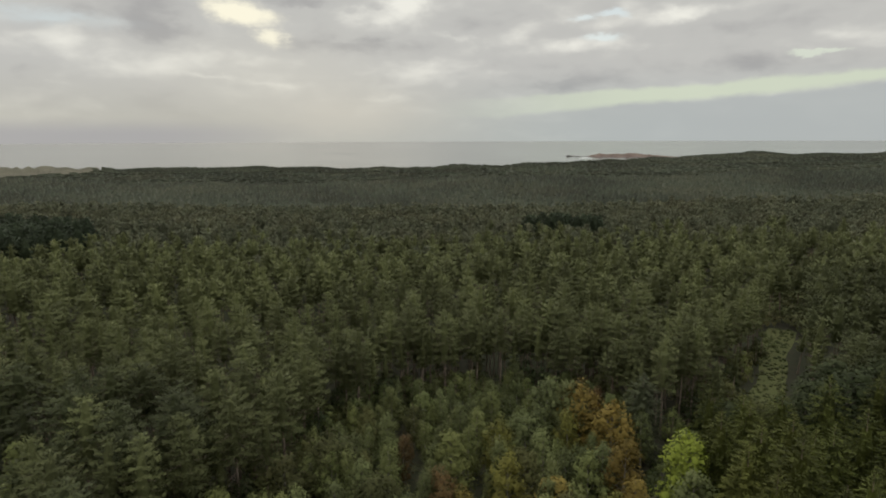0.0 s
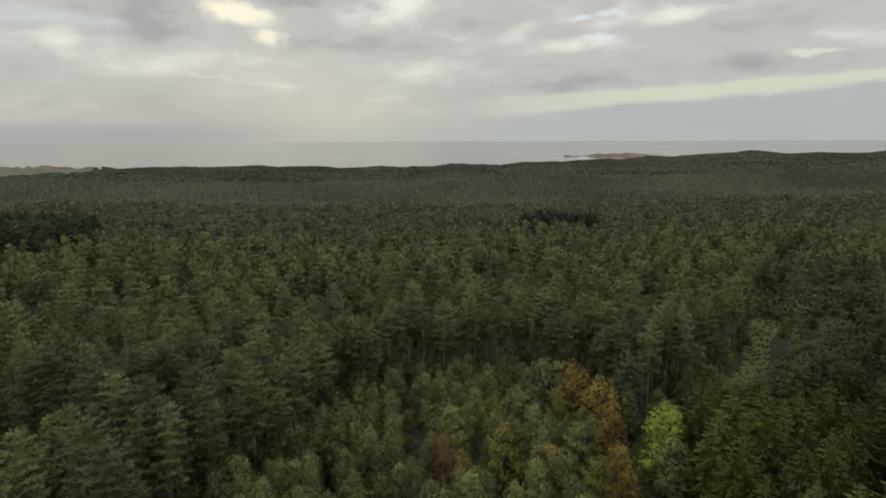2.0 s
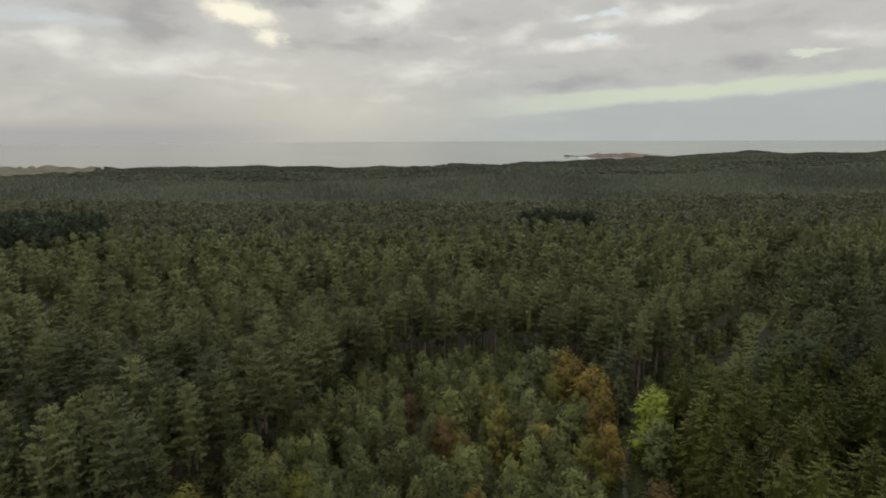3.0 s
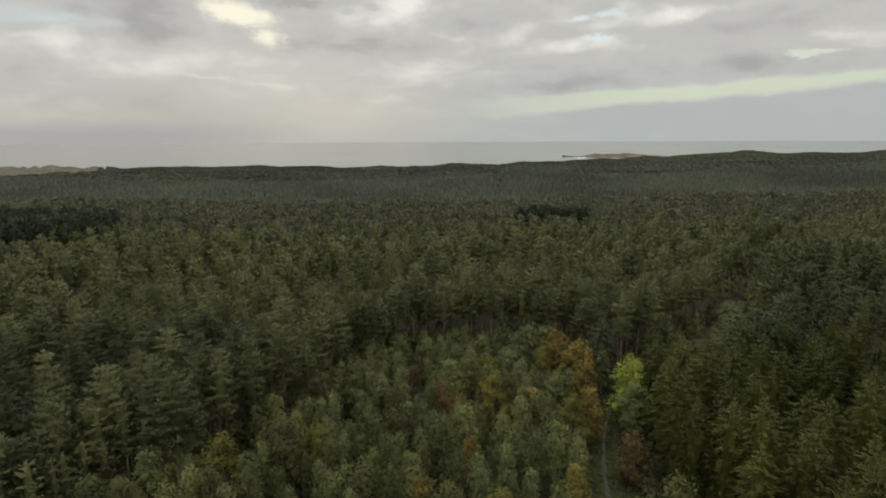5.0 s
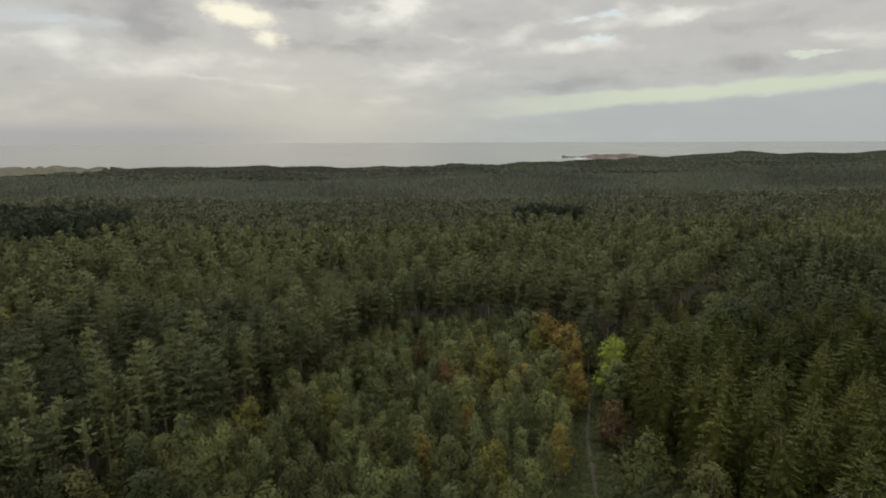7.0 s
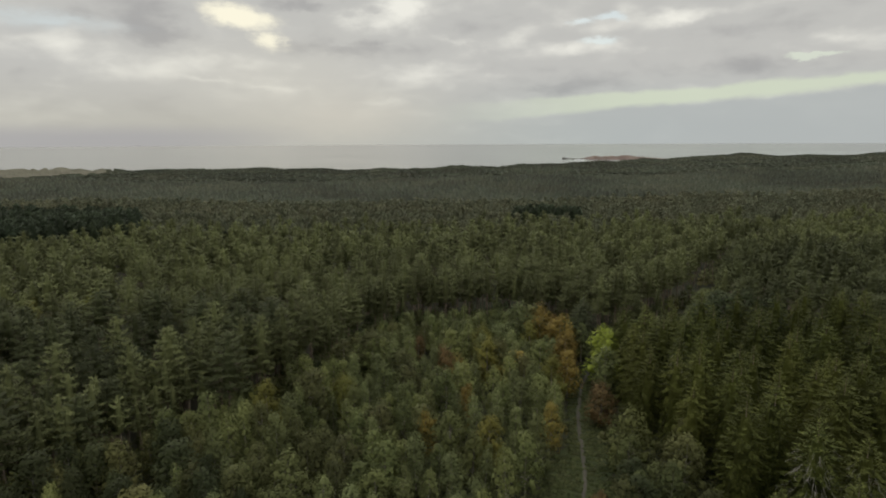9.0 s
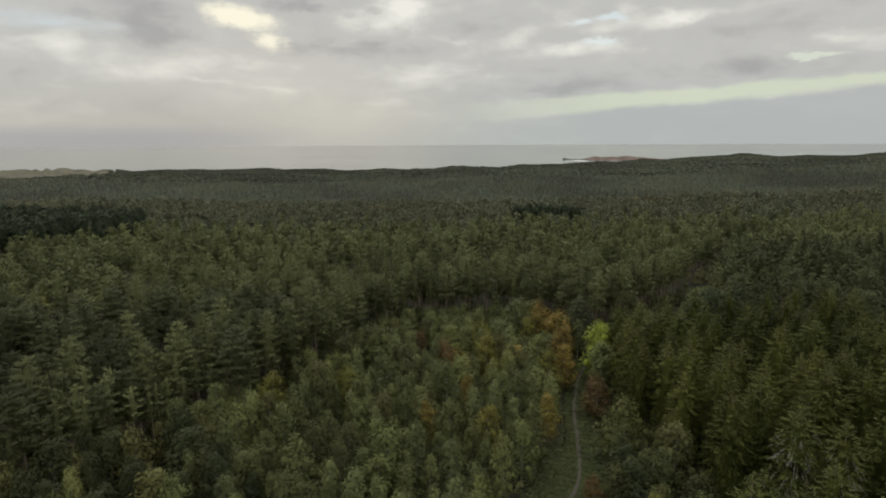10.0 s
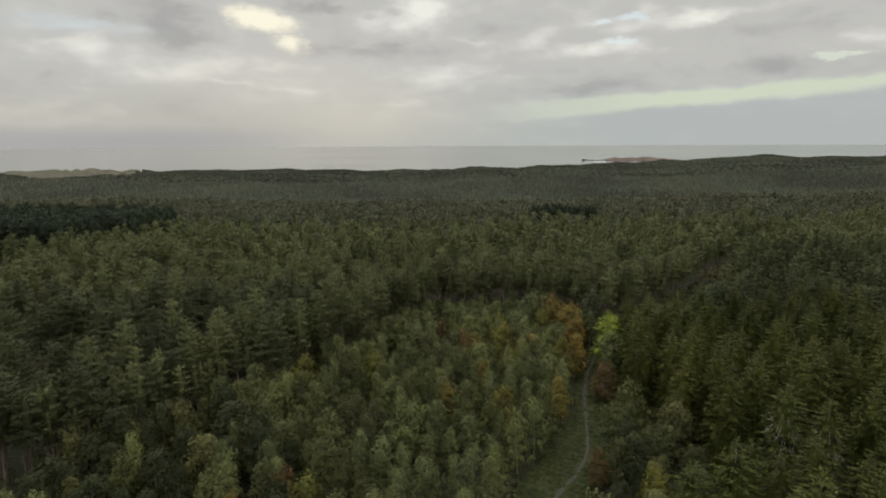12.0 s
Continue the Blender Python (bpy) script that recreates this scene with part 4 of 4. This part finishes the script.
wood("mixed_forest", x, y, 12.0, 16.0, [pine_shape(155 + k, 14.0, 4, 4, 7, 1.6, False, 3, 1.25, 6, 0.72, 0.46) for k in range(8)], 14.0, [PINE_BARK, HAZY_PINE], "distant brownish mixed pine wood", 37)
x, y = belt(430, 660, 6.0, rng)
wood("far_pine_forest", x, y, 12.0, 15.5, [far_pine_shape(160 + k, 15.0, 6, 9, 1.2, 1.3, 2) for k in range(8)], 15.0, [PINE_BARK, HAZY_MIX], "distant pine forest running towards the sea", 34)
x, y = belt(660, 1600, 11.6, rng)
inland = lie(x, y)[1] > 120 + 60 * np.sin(x * 0.012) + rng.normal(size=len(x)) * 25
wood("far_pine_forest", x[inland], y[inland], 11.5, 14.0, [far_pine_shape(170 + k, 14.0, 6, 0, 2.4, 1.2, 1) for k in range(8)], 14.0, [PINE_BARK, HAZY_MIX], "distant pine forest along the coast", 35)
x, y = belt(660, 1600, 6.2, rng)
shore = lie(x, y)[1] <= 120 + 60 * np.sin(x * 0.012) + rng.normal(size=len(x)) * 25
tall = 0.5 + 0.3 * np.sin(x[shore] * 0.047 + 0.5) + 0.3 * np.sin(x[shore] * 0.019 + 2.0) * np.sin(x[shore] * 0.083)
wood("far_pine_forest", x[shore], y[shore], 10.2 + 3.0 * tall, 11.8 + 3.4 * tall, [far_pine_shape(175 + k, 14.0, 5, 0, 1.25, 1.2, 1) for k in range(8)], 14.0, [PINE_BARK, HAZY_MIX], "low wind-shaped pines above the shore", 39)
for n, ((cx, cy), (rx, ry)) in enumerate(DARK_STANDS):
    x, y = jittered(rng, cx - rx, cx + rx, cy - ry, cy + ry, 6.6 if n == 0 else 5.0)
    ok = ((x - cx) / rx) ** 2 + ((y - cy) / ry) ** 2 < 1
    wood("dark_conifer_stand", x[ok], y[ok], (19.5, 18.0)[n], (22.5, 20.0)[n], [pine_shape(180 + k, 17.0, 6, 5, 9, 1.3, False, 3, 1.3, 7, 0.7, 0.45) for k in range(5)], 17.0, [PINE_BARK, DARK_PINE],
         "dense dark green conifer stand amid paler pines", 42 + n)


def snag(x, y, height, seed):
    """A dead standing pine: a pale bare stem with broken stubs."""
    r = np.random.default_rng(seed)
    base = new("dead_tree")
    base.matrix_basis = Matrix.Translation((x, y, float(lie(np.array([x]), np.array([y]))[0][0]) - 0.1))
    v, f = tube([(0, 0, 0), (0.1, 0.1, height * 0.5), (0.3, 0.0, height)], [0.17, 0.13, 0.05], 6)
    new("trunk", mesh_of("snag_trunk", v, f, [DEAD_WOOD], smooth=True)).parent = base
    for k in range(7):
        a, z, l = r.uniform(0, 6.28), height * r.uniform(0.45, 0.95), r.uniform(1.0, 2.2)
        v, f = tube([(0.2, 0, z), (math.cos(a) * l, math.sin(a) * l, z + 0.5)], [0.08, 0.03], 4)
        new("branch", mesh_of("snag_branch", v, f, [DEAD_WOOD], smooth=True)).parent = base
    tagged(base, "pale dead standing pine amid the forest", "dead tree")


snag(97, 322, 16, 1)
snag(138, 326, 15, 2)

# a pine whose trunk is wrapped in bright ivy
ivy_pine = tree("pine_tree", pine_kinds[2], (-60.0, 55.0), 18.5, 19.0, np.random.default_rng(5), "tall pine with its trunk wrapped in bright green ivy", "pine tree", "", DEEP_PINE)


def ivy_wrap(height, seed):
    r = np.random.default_rng(seed)
    n = 900
    f, a = r.uniform(0, 1, n) ** 0.9, r.uniform(0, 6.283, n)
    way = np.stack([np.cos(a), np.sin(a), 0 * a], 1)
    wide = (0.95 - 0.55 * f) * (0.8 + 0.35 * np.sin(9 * f + 1.3 * np.cos(a)))
    c = way * (wide * r.uniform(0.75, 1.1, n))[:, None] + np.stack([0 * f, 0 * f, 0.3 + height * f], 1)
    return leaf_tris(r, c, unit(way + (0, 0, 0.7)), 0.34)


v, f, soft = ivy_wrap(15.0, 6)
ivy = new("ivy", mesh_of("ivy", v, f, [IVY], normals=soft))
ivy.parent = ivy_pine
tagged(ivy, "bright green climbing ivy", kind="stuff")

# spruces beside the track
spruce_kinds = [meshes_of("spruce", spruce_shape(200 + k, 19.0), PINE_BARK, SPRUCE) for k in range(5)]
dead_kinds = [meshes_of("spruce", spruce_shape(210 + k, 19.0, dead=True), PINE_BARK, SPRUCE) for k in range(2)]
DOMES = [(60.5, 91.0, 16.5, "deep"), (65.5, 94.5, 17.5, "deep"), (70.5, 92.0, 16, "deep"), (67.0, 101.0, 16.5, "deep"), (74.0, 99.5, 17, "deep"), (61.8, 98.2, 13.5, "deep"), (78.5, 95.0, 16, "deep")]
SPRUCE_SPOTS = [(41.6, 66.7), (58.1, 86.4), (51.3, 49.9), (63.7, 59.7), (60.1, 55.8), (40.2, 31.1), (48.4, 29.8), (56.5, 36.9), (73.0, 66.2), (41.0, 47.9),
                (43.6, 42.9), (45.7, 34.1), (65.6, 39.5), (57.5, 25.2), (61.9, 69.3), (56.3, 70.7), (40.6, 72.5), (57.1, 43.1), (75.9, 59.6), (48.4, 38.3), (36.3, 62.2)]
DEAD_SPOTS = [(45.7, 24.3), (49.6, 22.0), (42.0, 60.0), (47.0, 47.0)]
PALE = "tall narrow dark green spruce with drooping boughs"
for x, y in SPRUCE_SPOTS:
    tree("spruce_tree", spruce_kinds[pick.integers(5)], (x, y), pick.uniform(18.8, 20.6), 19.0, pick, PALE, "spruce tree", "spruces by the track")
for x, y in DEAD_SPOTS:
    tree("spruce_tree", dead_kinds[pick.integers(2)], (x, y), pick.uniform(18.2, 19.4), 19.0, pick, "spruce with bleached bare boughs down one side", "spruce tree", "spruces by the track", None, pick.uniform(-0.3, 0.3))
grey = tree("spruce_tree", spruce_kinds[1], (33.0, 97.5), 15.5, 19.0, pick, "broad grey-green spruce before the pine edge", "spruce tree", "", GREY_SPRUCE)
grey.scale = (1.1, 1.1, grey.scale[2])
x, y = jittered(pick, 22, 112, 2, 100, 7.2)
ok = inside(x, y, SPRUCES) & ~inside(x, y, CLEAR) & apart_from(x, y, SPRUCE_SPOTS, 4.2) & apart_from(x, y, DEAD_SPOTS, 6.0) & apart_from(x, y, DOMES, 4.0) & (to_line(x, y, TRACK)[0] > 5.5) & (np.abs(x) < 16 + (y + 58) * 0.785) & (head_room(x, y) > 9)
for x, y in zip(x[ok], y[ok]):
    tree("spruce_tree", spruce_kinds[pick.integers(5)], (x, y), pick.uniform(15.2, 20.6), 19.0, pick, PALE, "spruce tree", "spruces by the track")

# mixed young broadleaved trees in their autumn colours
broad_kinds = [meshes_of("broadleaf", broad_shape(300 + k, 11.0, 3.0), BIRCH_BARK, GREEN, (15, 10)) for k in range(5)]
slim_kinds = [meshes_of("birch", broad_shape(320 + k, 11.0, 2.6, size=0.21, column=True), BIRCH_BARK, BIRCH, (15, 10)) for k in range(4)]
LOOKS = {"grey": (BIRCH, "round broadleaved tree with dull grey-green leaves"), "birch": (BIRCH, "slender young birch with fine grey-green leaves"), "green": (GREEN, "young broadleaved tree with dull green leaves"),
         "olive": (OLIVE, "young broadleaved tree turning olive brown"), "yellow": (YELLOW, "small broadleaved tree in yellow autumn leaf"),
         "orange": (ORANGE, "broadleaved tree in orange autumn leaf"), "russet": (RUSSET, "round russet-brown autumn tree"),
         "deep": (DEEP_GREEN, "round broadleaved tree with dark green leaves"),
         "lime": (LIME, "bright lime-yellow broadleaved tree beside the spruces")}


def broadleaf(x, y, height, look_of, wide=1.0):
    leaves, label = LOOKS[look_of]
    kinds = slim_kinds if look_of == "birch" else broad_kinds
    ob = tree("birch_tree" if look_of == "birch" else "broadleaf_tree", kinds[pick.integers(len(kinds))], (x, y), height, 11.0, pick, label,
              "birch tree" if look_of == "birch" else "broadleaf tree", "young mixed wood", leaves)
    ob.scale = (ob.scale[0] * wide, ob.scale[1] * wide, ob.scale[2])


STANDOUT = [(34.8, 80.0, 13.6, "lime"), (33.6, 75.6, 10.5, "grey"), (35.8, 85.0, 11.5, "green"), (29.8, 43.6, 11.6, "green"), (35.0, 37.2, 10.8, "olive"), (31.5, 32.9, 9, "green"),
            (27.5, 40.5, 9, "green"), (20.6, 28.6, 7, "russet"), (26.9, 21.4, 8.5, "yellow"), (32.0, 21.0, 9, "green"), (35.0, 17.5, 8, "green"), (27.0, 33.0, 7.5, "green"), (36.8, 44.0, 10, "olive"),
            (23.5, 98.3, 13.4, "orange"), (26.8, 92.0, 12.6, "orange"), (17.6, 100.5, 13.6, "grey"), (20.6, 100.0, 13.2, "grey"), (8.6, 88.4, 11.5, "yellow"), (11.5, 80.5, 11, "olive"), (8.7, 77.5, 12, "yellow"), (25.2, 73.5, 11, "orange"),
            (21.0, 69.5, 11, "yellow"), (17.7, 61.2, 10.5, "green"), (17.8, 50.6, 10, "orange"), (-3.6, 47.8, 9.5, "orange"), (26.0, 82.0, 11.5, "orange"), (13.5, 93.5, 10.5, "grey"), (20.0, 92.5, 11, "yellow")]
STANDOUT2 = [(0.0, 75.5, 11, "russet"), (-16.3, 81.9, 13, "olive"), (-11.4, 76.6, 12, "birch"), (-28.4, 70.9, 11, "green"), (-31.6, 55.1, 12, "yellow"), (-18.8, 60.3, 11, "yellow"),
             (-10.9, 46.7, 11, "olive"), (-4.2, 49.0, 10, "olive"), (3.2, 58.0, 10, "orange"), (12.8, 69.8, 11, "birch"), (-25.0, 57.5, 13, "olive"), (22.5, 111.0, 7, "olive"), (-34.5, 44.6, 11, "birch"),
             (-21.1, 31.0, 12, "grey"), (-38.8, 34.1, 11.5, "deep"), (-56.6, 30.2, 12, "deep"), (-57.0, 25.0, 10, "deep"), (-58.3, 18.8, 9.5, "deep"), (-62.5, 12.5, 10, "deep"), (-52.0, 22.0, 10.5, "deep"),
             (-47.6, 36.5, 10.5, "olive"), (-43.7, 19.4, 11, "deep"), (-39.0, 24.5, 11, "olive"), (-28.7, 22.9, 11, "birch"), (-20.7, 22.0, 12, "birch"), (1.2, 84.5, 12, "green"), (15.0, 75.2, 10.5, "orange"),
             (15.2, 86.0, 11, "birch"), (20.6, 80.5, 10.5, "green"), (11.8, 50.4, 9, "birch"), (-22, 77, 12, "olive"), (-42.0, 47.0, 10, "green"), (-50.0, 14.0, 10, "deep")]
for x, y, h, kind in STANDOUT + STANDOUT2 + WEST + DOMES:
    broadleaf(x, y, h, kind, {"russet": 0.9, "orange": 1.22 if y > 70 else 0.95, "olive": 1.2, "grey": 1.25, "deep": 1.25}.get(kind, 1.05))
broadleaf(29.2, 61.0, 8.6, "russet", 1.5)
x, y = jittered(pick, -72, 40, -4, 121, 4.7)
ok = inside(x, y, MIXED) & apart_from(x, y, STANDOUT + STANDOUT2 + EDGE_PINES, 2.7)
d, side = to_line(x, y, TRACK)
ok &= (d > np.where((y < 50) & (side < 0), 7.0, 3.2)) & (side <= 0) & (np.abs(x) < 16 + (y + 58) * 0.785)
for x, y in zip(x[ok], y[ok]):
    east = np.clip((x + 10) / 40, 0, 1) * np.clip((y - 35) / 30, 0, 1)
    kind = pick.choice(["birch", "green", "olive", "yellow", "orange", "russet"], p=np.array([0.597, 0.28, 0.095, 0.015, 0.005 + 0.02 * east, 0.008]) / (1 + 0.02 * east))
    if x < -38 and y < 38 and pick.uniform() < 0.72:
        kind = "deep"
    elif x < -14 and y < 46 and pick.uniform() < 0.55:
        kind = str(pick.choice(["olive", "deep"], p=[0.7, 0.3]))
    tall = pick.uniform(8.0, 11.8) if y < 86 else pick.uniform(7.5, 10.8) if y < 106 else pick.uniform(5.5, 8.5)
    broadleaf(x, y, tall, str(kind), pick.uniform(0.82, 1.12))
x, y = jittered(pick, 18, 38, 4, 46, 4.6)
ok = inside(x, y, OLD_OAKS) & apart_from(x, y, STANDOUT, 2.6) & (to_line(x, y, TRACK)[0] > 3.2)
for x, y in zip(x[ok], y[ok]):
    broadleaf(x, y, pick.uniform(6, 9), str(pick.choice(["green", "olive", "grey", "deep"])), 1.2)

# younger trees between the spruces and the ride, lower towards it
x, y = jittered(pick, 42, 70, 86, 126, 3.7)
ok = inside(x, y, CLEAR) & (to_line(x, y, RIDE)[0] > 3.4) & (y < 114)
for x, y in zip(x[ok], y[ok]):
    broadleaf(x, y, float(np.clip(53 * (1 - (y - 2.4) / 119) - 0.5, 3.0, 12.0)), str(pick.choice(["green", "deep", "deep", "olive"])), 1.2)

# shrubs between the track and the spruces
x, y = jittered(pick, 24, 44, 46, 92, 2.6)
d, side = to_line(x, y, TRACK)
ok = (side > 0) & (d > 4.2) & (d < 8.5) & apart_from(x, y, STANDOUT, 1.6)
shrubs = list(zip(x[ok], y[ok]))

# low bushes along the foot of the pine edge and before the ride
bush_kinds = [meshes_of("bush", broad_shape(340 + k, 5.0, 2.3, clumps=9, per=66, size=0.25, low=0.05), PINE_BARK, GREEN, (15, 10)) for k in range(4)]
x, y = jittered(pick, -72, 74, 20, 132, 3.2)
ok = (((to_line(x, y, MIXED[2:13])[0] < 6.5) & ~inside(x, y, MIXED)) | inside(x, y, CLEAR)) & apart_from(x, y, EDGE_PINES, 1.2)
ok &= (to_line(x, y, TRACK)[0] > 3.2) & (to_line(x, y, RIDE)[0] > 3.6)
for x, y in list(zip(x[ok], y[ok])) + [(x + 1.4, y - 1.4) for x, y in EDGE_PINES[-11:]] + shrubs:
    leaves = (DEEP_GREEN, GREEN, OLIVE, BIRCH)[pick.choice(4, p=[0.15, 0.35, 0.3, 0.2])]
    label = {"deep_green_leaves": "dark green bush", "green_leaves": "dull green bush", "olive_leaves": "olive-brown bush", "grey_green_leaves": "grey-green bush"}[leaves.name]
    tree("bush", bush_kinds[pick.integers(4)], (x, y), pick.uniform(3.8, 7.6) * (0.5 if (x, y) in shrubs else 1.0), 5.0, pick, label + " at the foot of taller trees", "bush", "bushes below the trees", leaves)


# ---- undergrowth and grass ----
def undergrowth():
    rng = np.random.default_rng(61)
    x, y = jittered(rng, -75, 75, -4, 135, 3.7, 0.6)
    ok = (np.abs(x) < 16 + (y + 58) * 0.785) & (to_line(x, y, TRACK)[0] > 3.0) & (to_line(x, y, RIDE)[0] > 3.5)
    d, side = to_line(x, y, TRACK)
    ok &= ~((y < 50) & (side < 0) & (d < 5.5))
    gx, gy = jittered(rng, 90, 245, 160, 352, 2.6, 0.6)
    gap = (to_line(gx, gy, [RIDE[-1]] + GAP)[0] < 5.5) & (to_line(gx, gy, RIDE)[0] > 3.0)
    x, y = np.r_[x[ok], gx[gap]], np.r_[y[ok], gy[gap]]
    tall = np.r_[np.ones(ok.sum()), np.full(gap.sum(), 1.7)]
    shapes = []
    for k in range(5):
        c, d = shell(rng, 32, (0, 0, 0.9), np.array([1.2, 1.2, 0.95]), low=-0.1)
        shapes.append((tube([(0, 0, 0), (0, 0, 0.8)], [0.04, 0.02], 3), leaf_tris(rng, c, unit(d + (0, 0, 0.6)), 0.42)))
    spots = np.stack([x, y, lie(x, y)[0], rng.uniform(0.5, 1.6, len(x)) * tall], 1)
    v, f, s, soft, tint = scatter(shapes, spots, rng)
    tagged(new("undergrowth", mesh_of("undergrowth", v, f, [PINE_BARK, SHRUB], s, normals=soft, tint=tint)), "tangled brown and green undergrowth between the trunks", "undergrowth", kind="stuff")


def grass():
    rng = np.random.default_rng(62)
    spots = []
    for line, left, right, count in ((TRACK, 6.4, 5.2, 4200), (RIDE, 2.9, 2.9, 260)):
        p = smooth_line(line)
        p = p[p[:, 1] > 8]
        d = unit(np.gradient(p, axis=0))
        n = np.stack([d[:, 1], -d[:, 0]], 1)
        i = rng.integers(0, len(p), count)
        off = rng.uniform(-left, right, count)
        if line is TRACK:
            keep = (np.abs(off) > 0.6) & ((p[i, 1] < 50) | ((off > -2.2) & (off < np.interp(p[i, 1], [54, 70], [5.2, 2.8]))))
            i, off = i[keep], off[keep]
        q = p[i] + n[i] * off[:, None] + rng.normal(size=(len(i), 2)) * 0.25
        spots.append(np.stack([q[:, 0], q[:, 1], lie(q[:, 0], q[:, 1])[0] + 0.12, rng.uniform(0.5, 1.5, len(i))], 1))
    shapes = []
    for k in range(6):
        c, d = shell(rng, 7, (0, 0, 0.12), np.array([0.3, 0.3, 0.22]), low=0.0)
        tuft = join3([lump(rng, (0, 0, 0), np.array([0.42, 0.42, 0.24]), 2, 5, 0.25, 0.0), sprays(rng, c, unit(d + (0, 0, 1.0)), 0.3, 0.12, d + (0, 0, 0.6))])
        shapes.append((tube([(0, 0, 0), (0, 0, 0.1)], [0.02, 0.01], 3), tuft))
    v, f, s, soft, tint = scatter(shapes, np.concatenate(spots), rng)
    tagged(new("grass", mesh_of("grass", v, f, [TUFTS, TUFTS], s, normals=soft, tint=tint)), "tufts of rough grass beside the track", "grass", kind="stuff")


undergrowth()
grass()


def dunes():
    """Pale grass-covered dunes that close the wood on the seaward side."""
    rng = np.random.default_rng(63)
    nx, ny = 240, 14
    u, v = np.meshgrid(np.linspace(-44.0, -29.4, nx), np.linspace(0, 1, ny), indexing="ij")
    a = np.radians(u)
    r = 1000 + 290 * v
    x, y = np.sin(a) * r, np.cos(a) * r - 25
    ridge = sum(h * np.exp(-(((u - c) / w) ** 2 + ((v - e) / 0.22) ** 2)) for c, w, h, e in zip(rng.uniform(-44, -29.5, 80), rng.uniform(0.12, 0.5, 80), rng.uniform(1.0, 4.2, 80), rng.uniform(0.35, 0.95, 80)))
    z = lie(x, y)[0] + 6.0 + np.minimum(ridge, 4.6) + 2.0 * np.exp(-(((v - 0.8) / 0.2) ** 2)) + rng.normal(size=x.shape) * 0.35
    z[:, 0] -= 3
    verts = np.stack([x, y, z], -1).reshape(-1, 3)
    i, j = [w.ravel() for w in np.meshgrid(np.arange(nx - 1), np.arange(ny - 1), indexing="ij")]
    faces = np.stack([i * ny + j, (i + 1) * ny + j, (i + 1) * ny + j + 1, i * ny + j + 1], 1)
    tagged(new("dunes", mesh_of("dunes", verts, faces, [DUNE], smooth=True)), "pale grass-covered dunes between forest and sea", "dunes", kind="structure")


dunes()
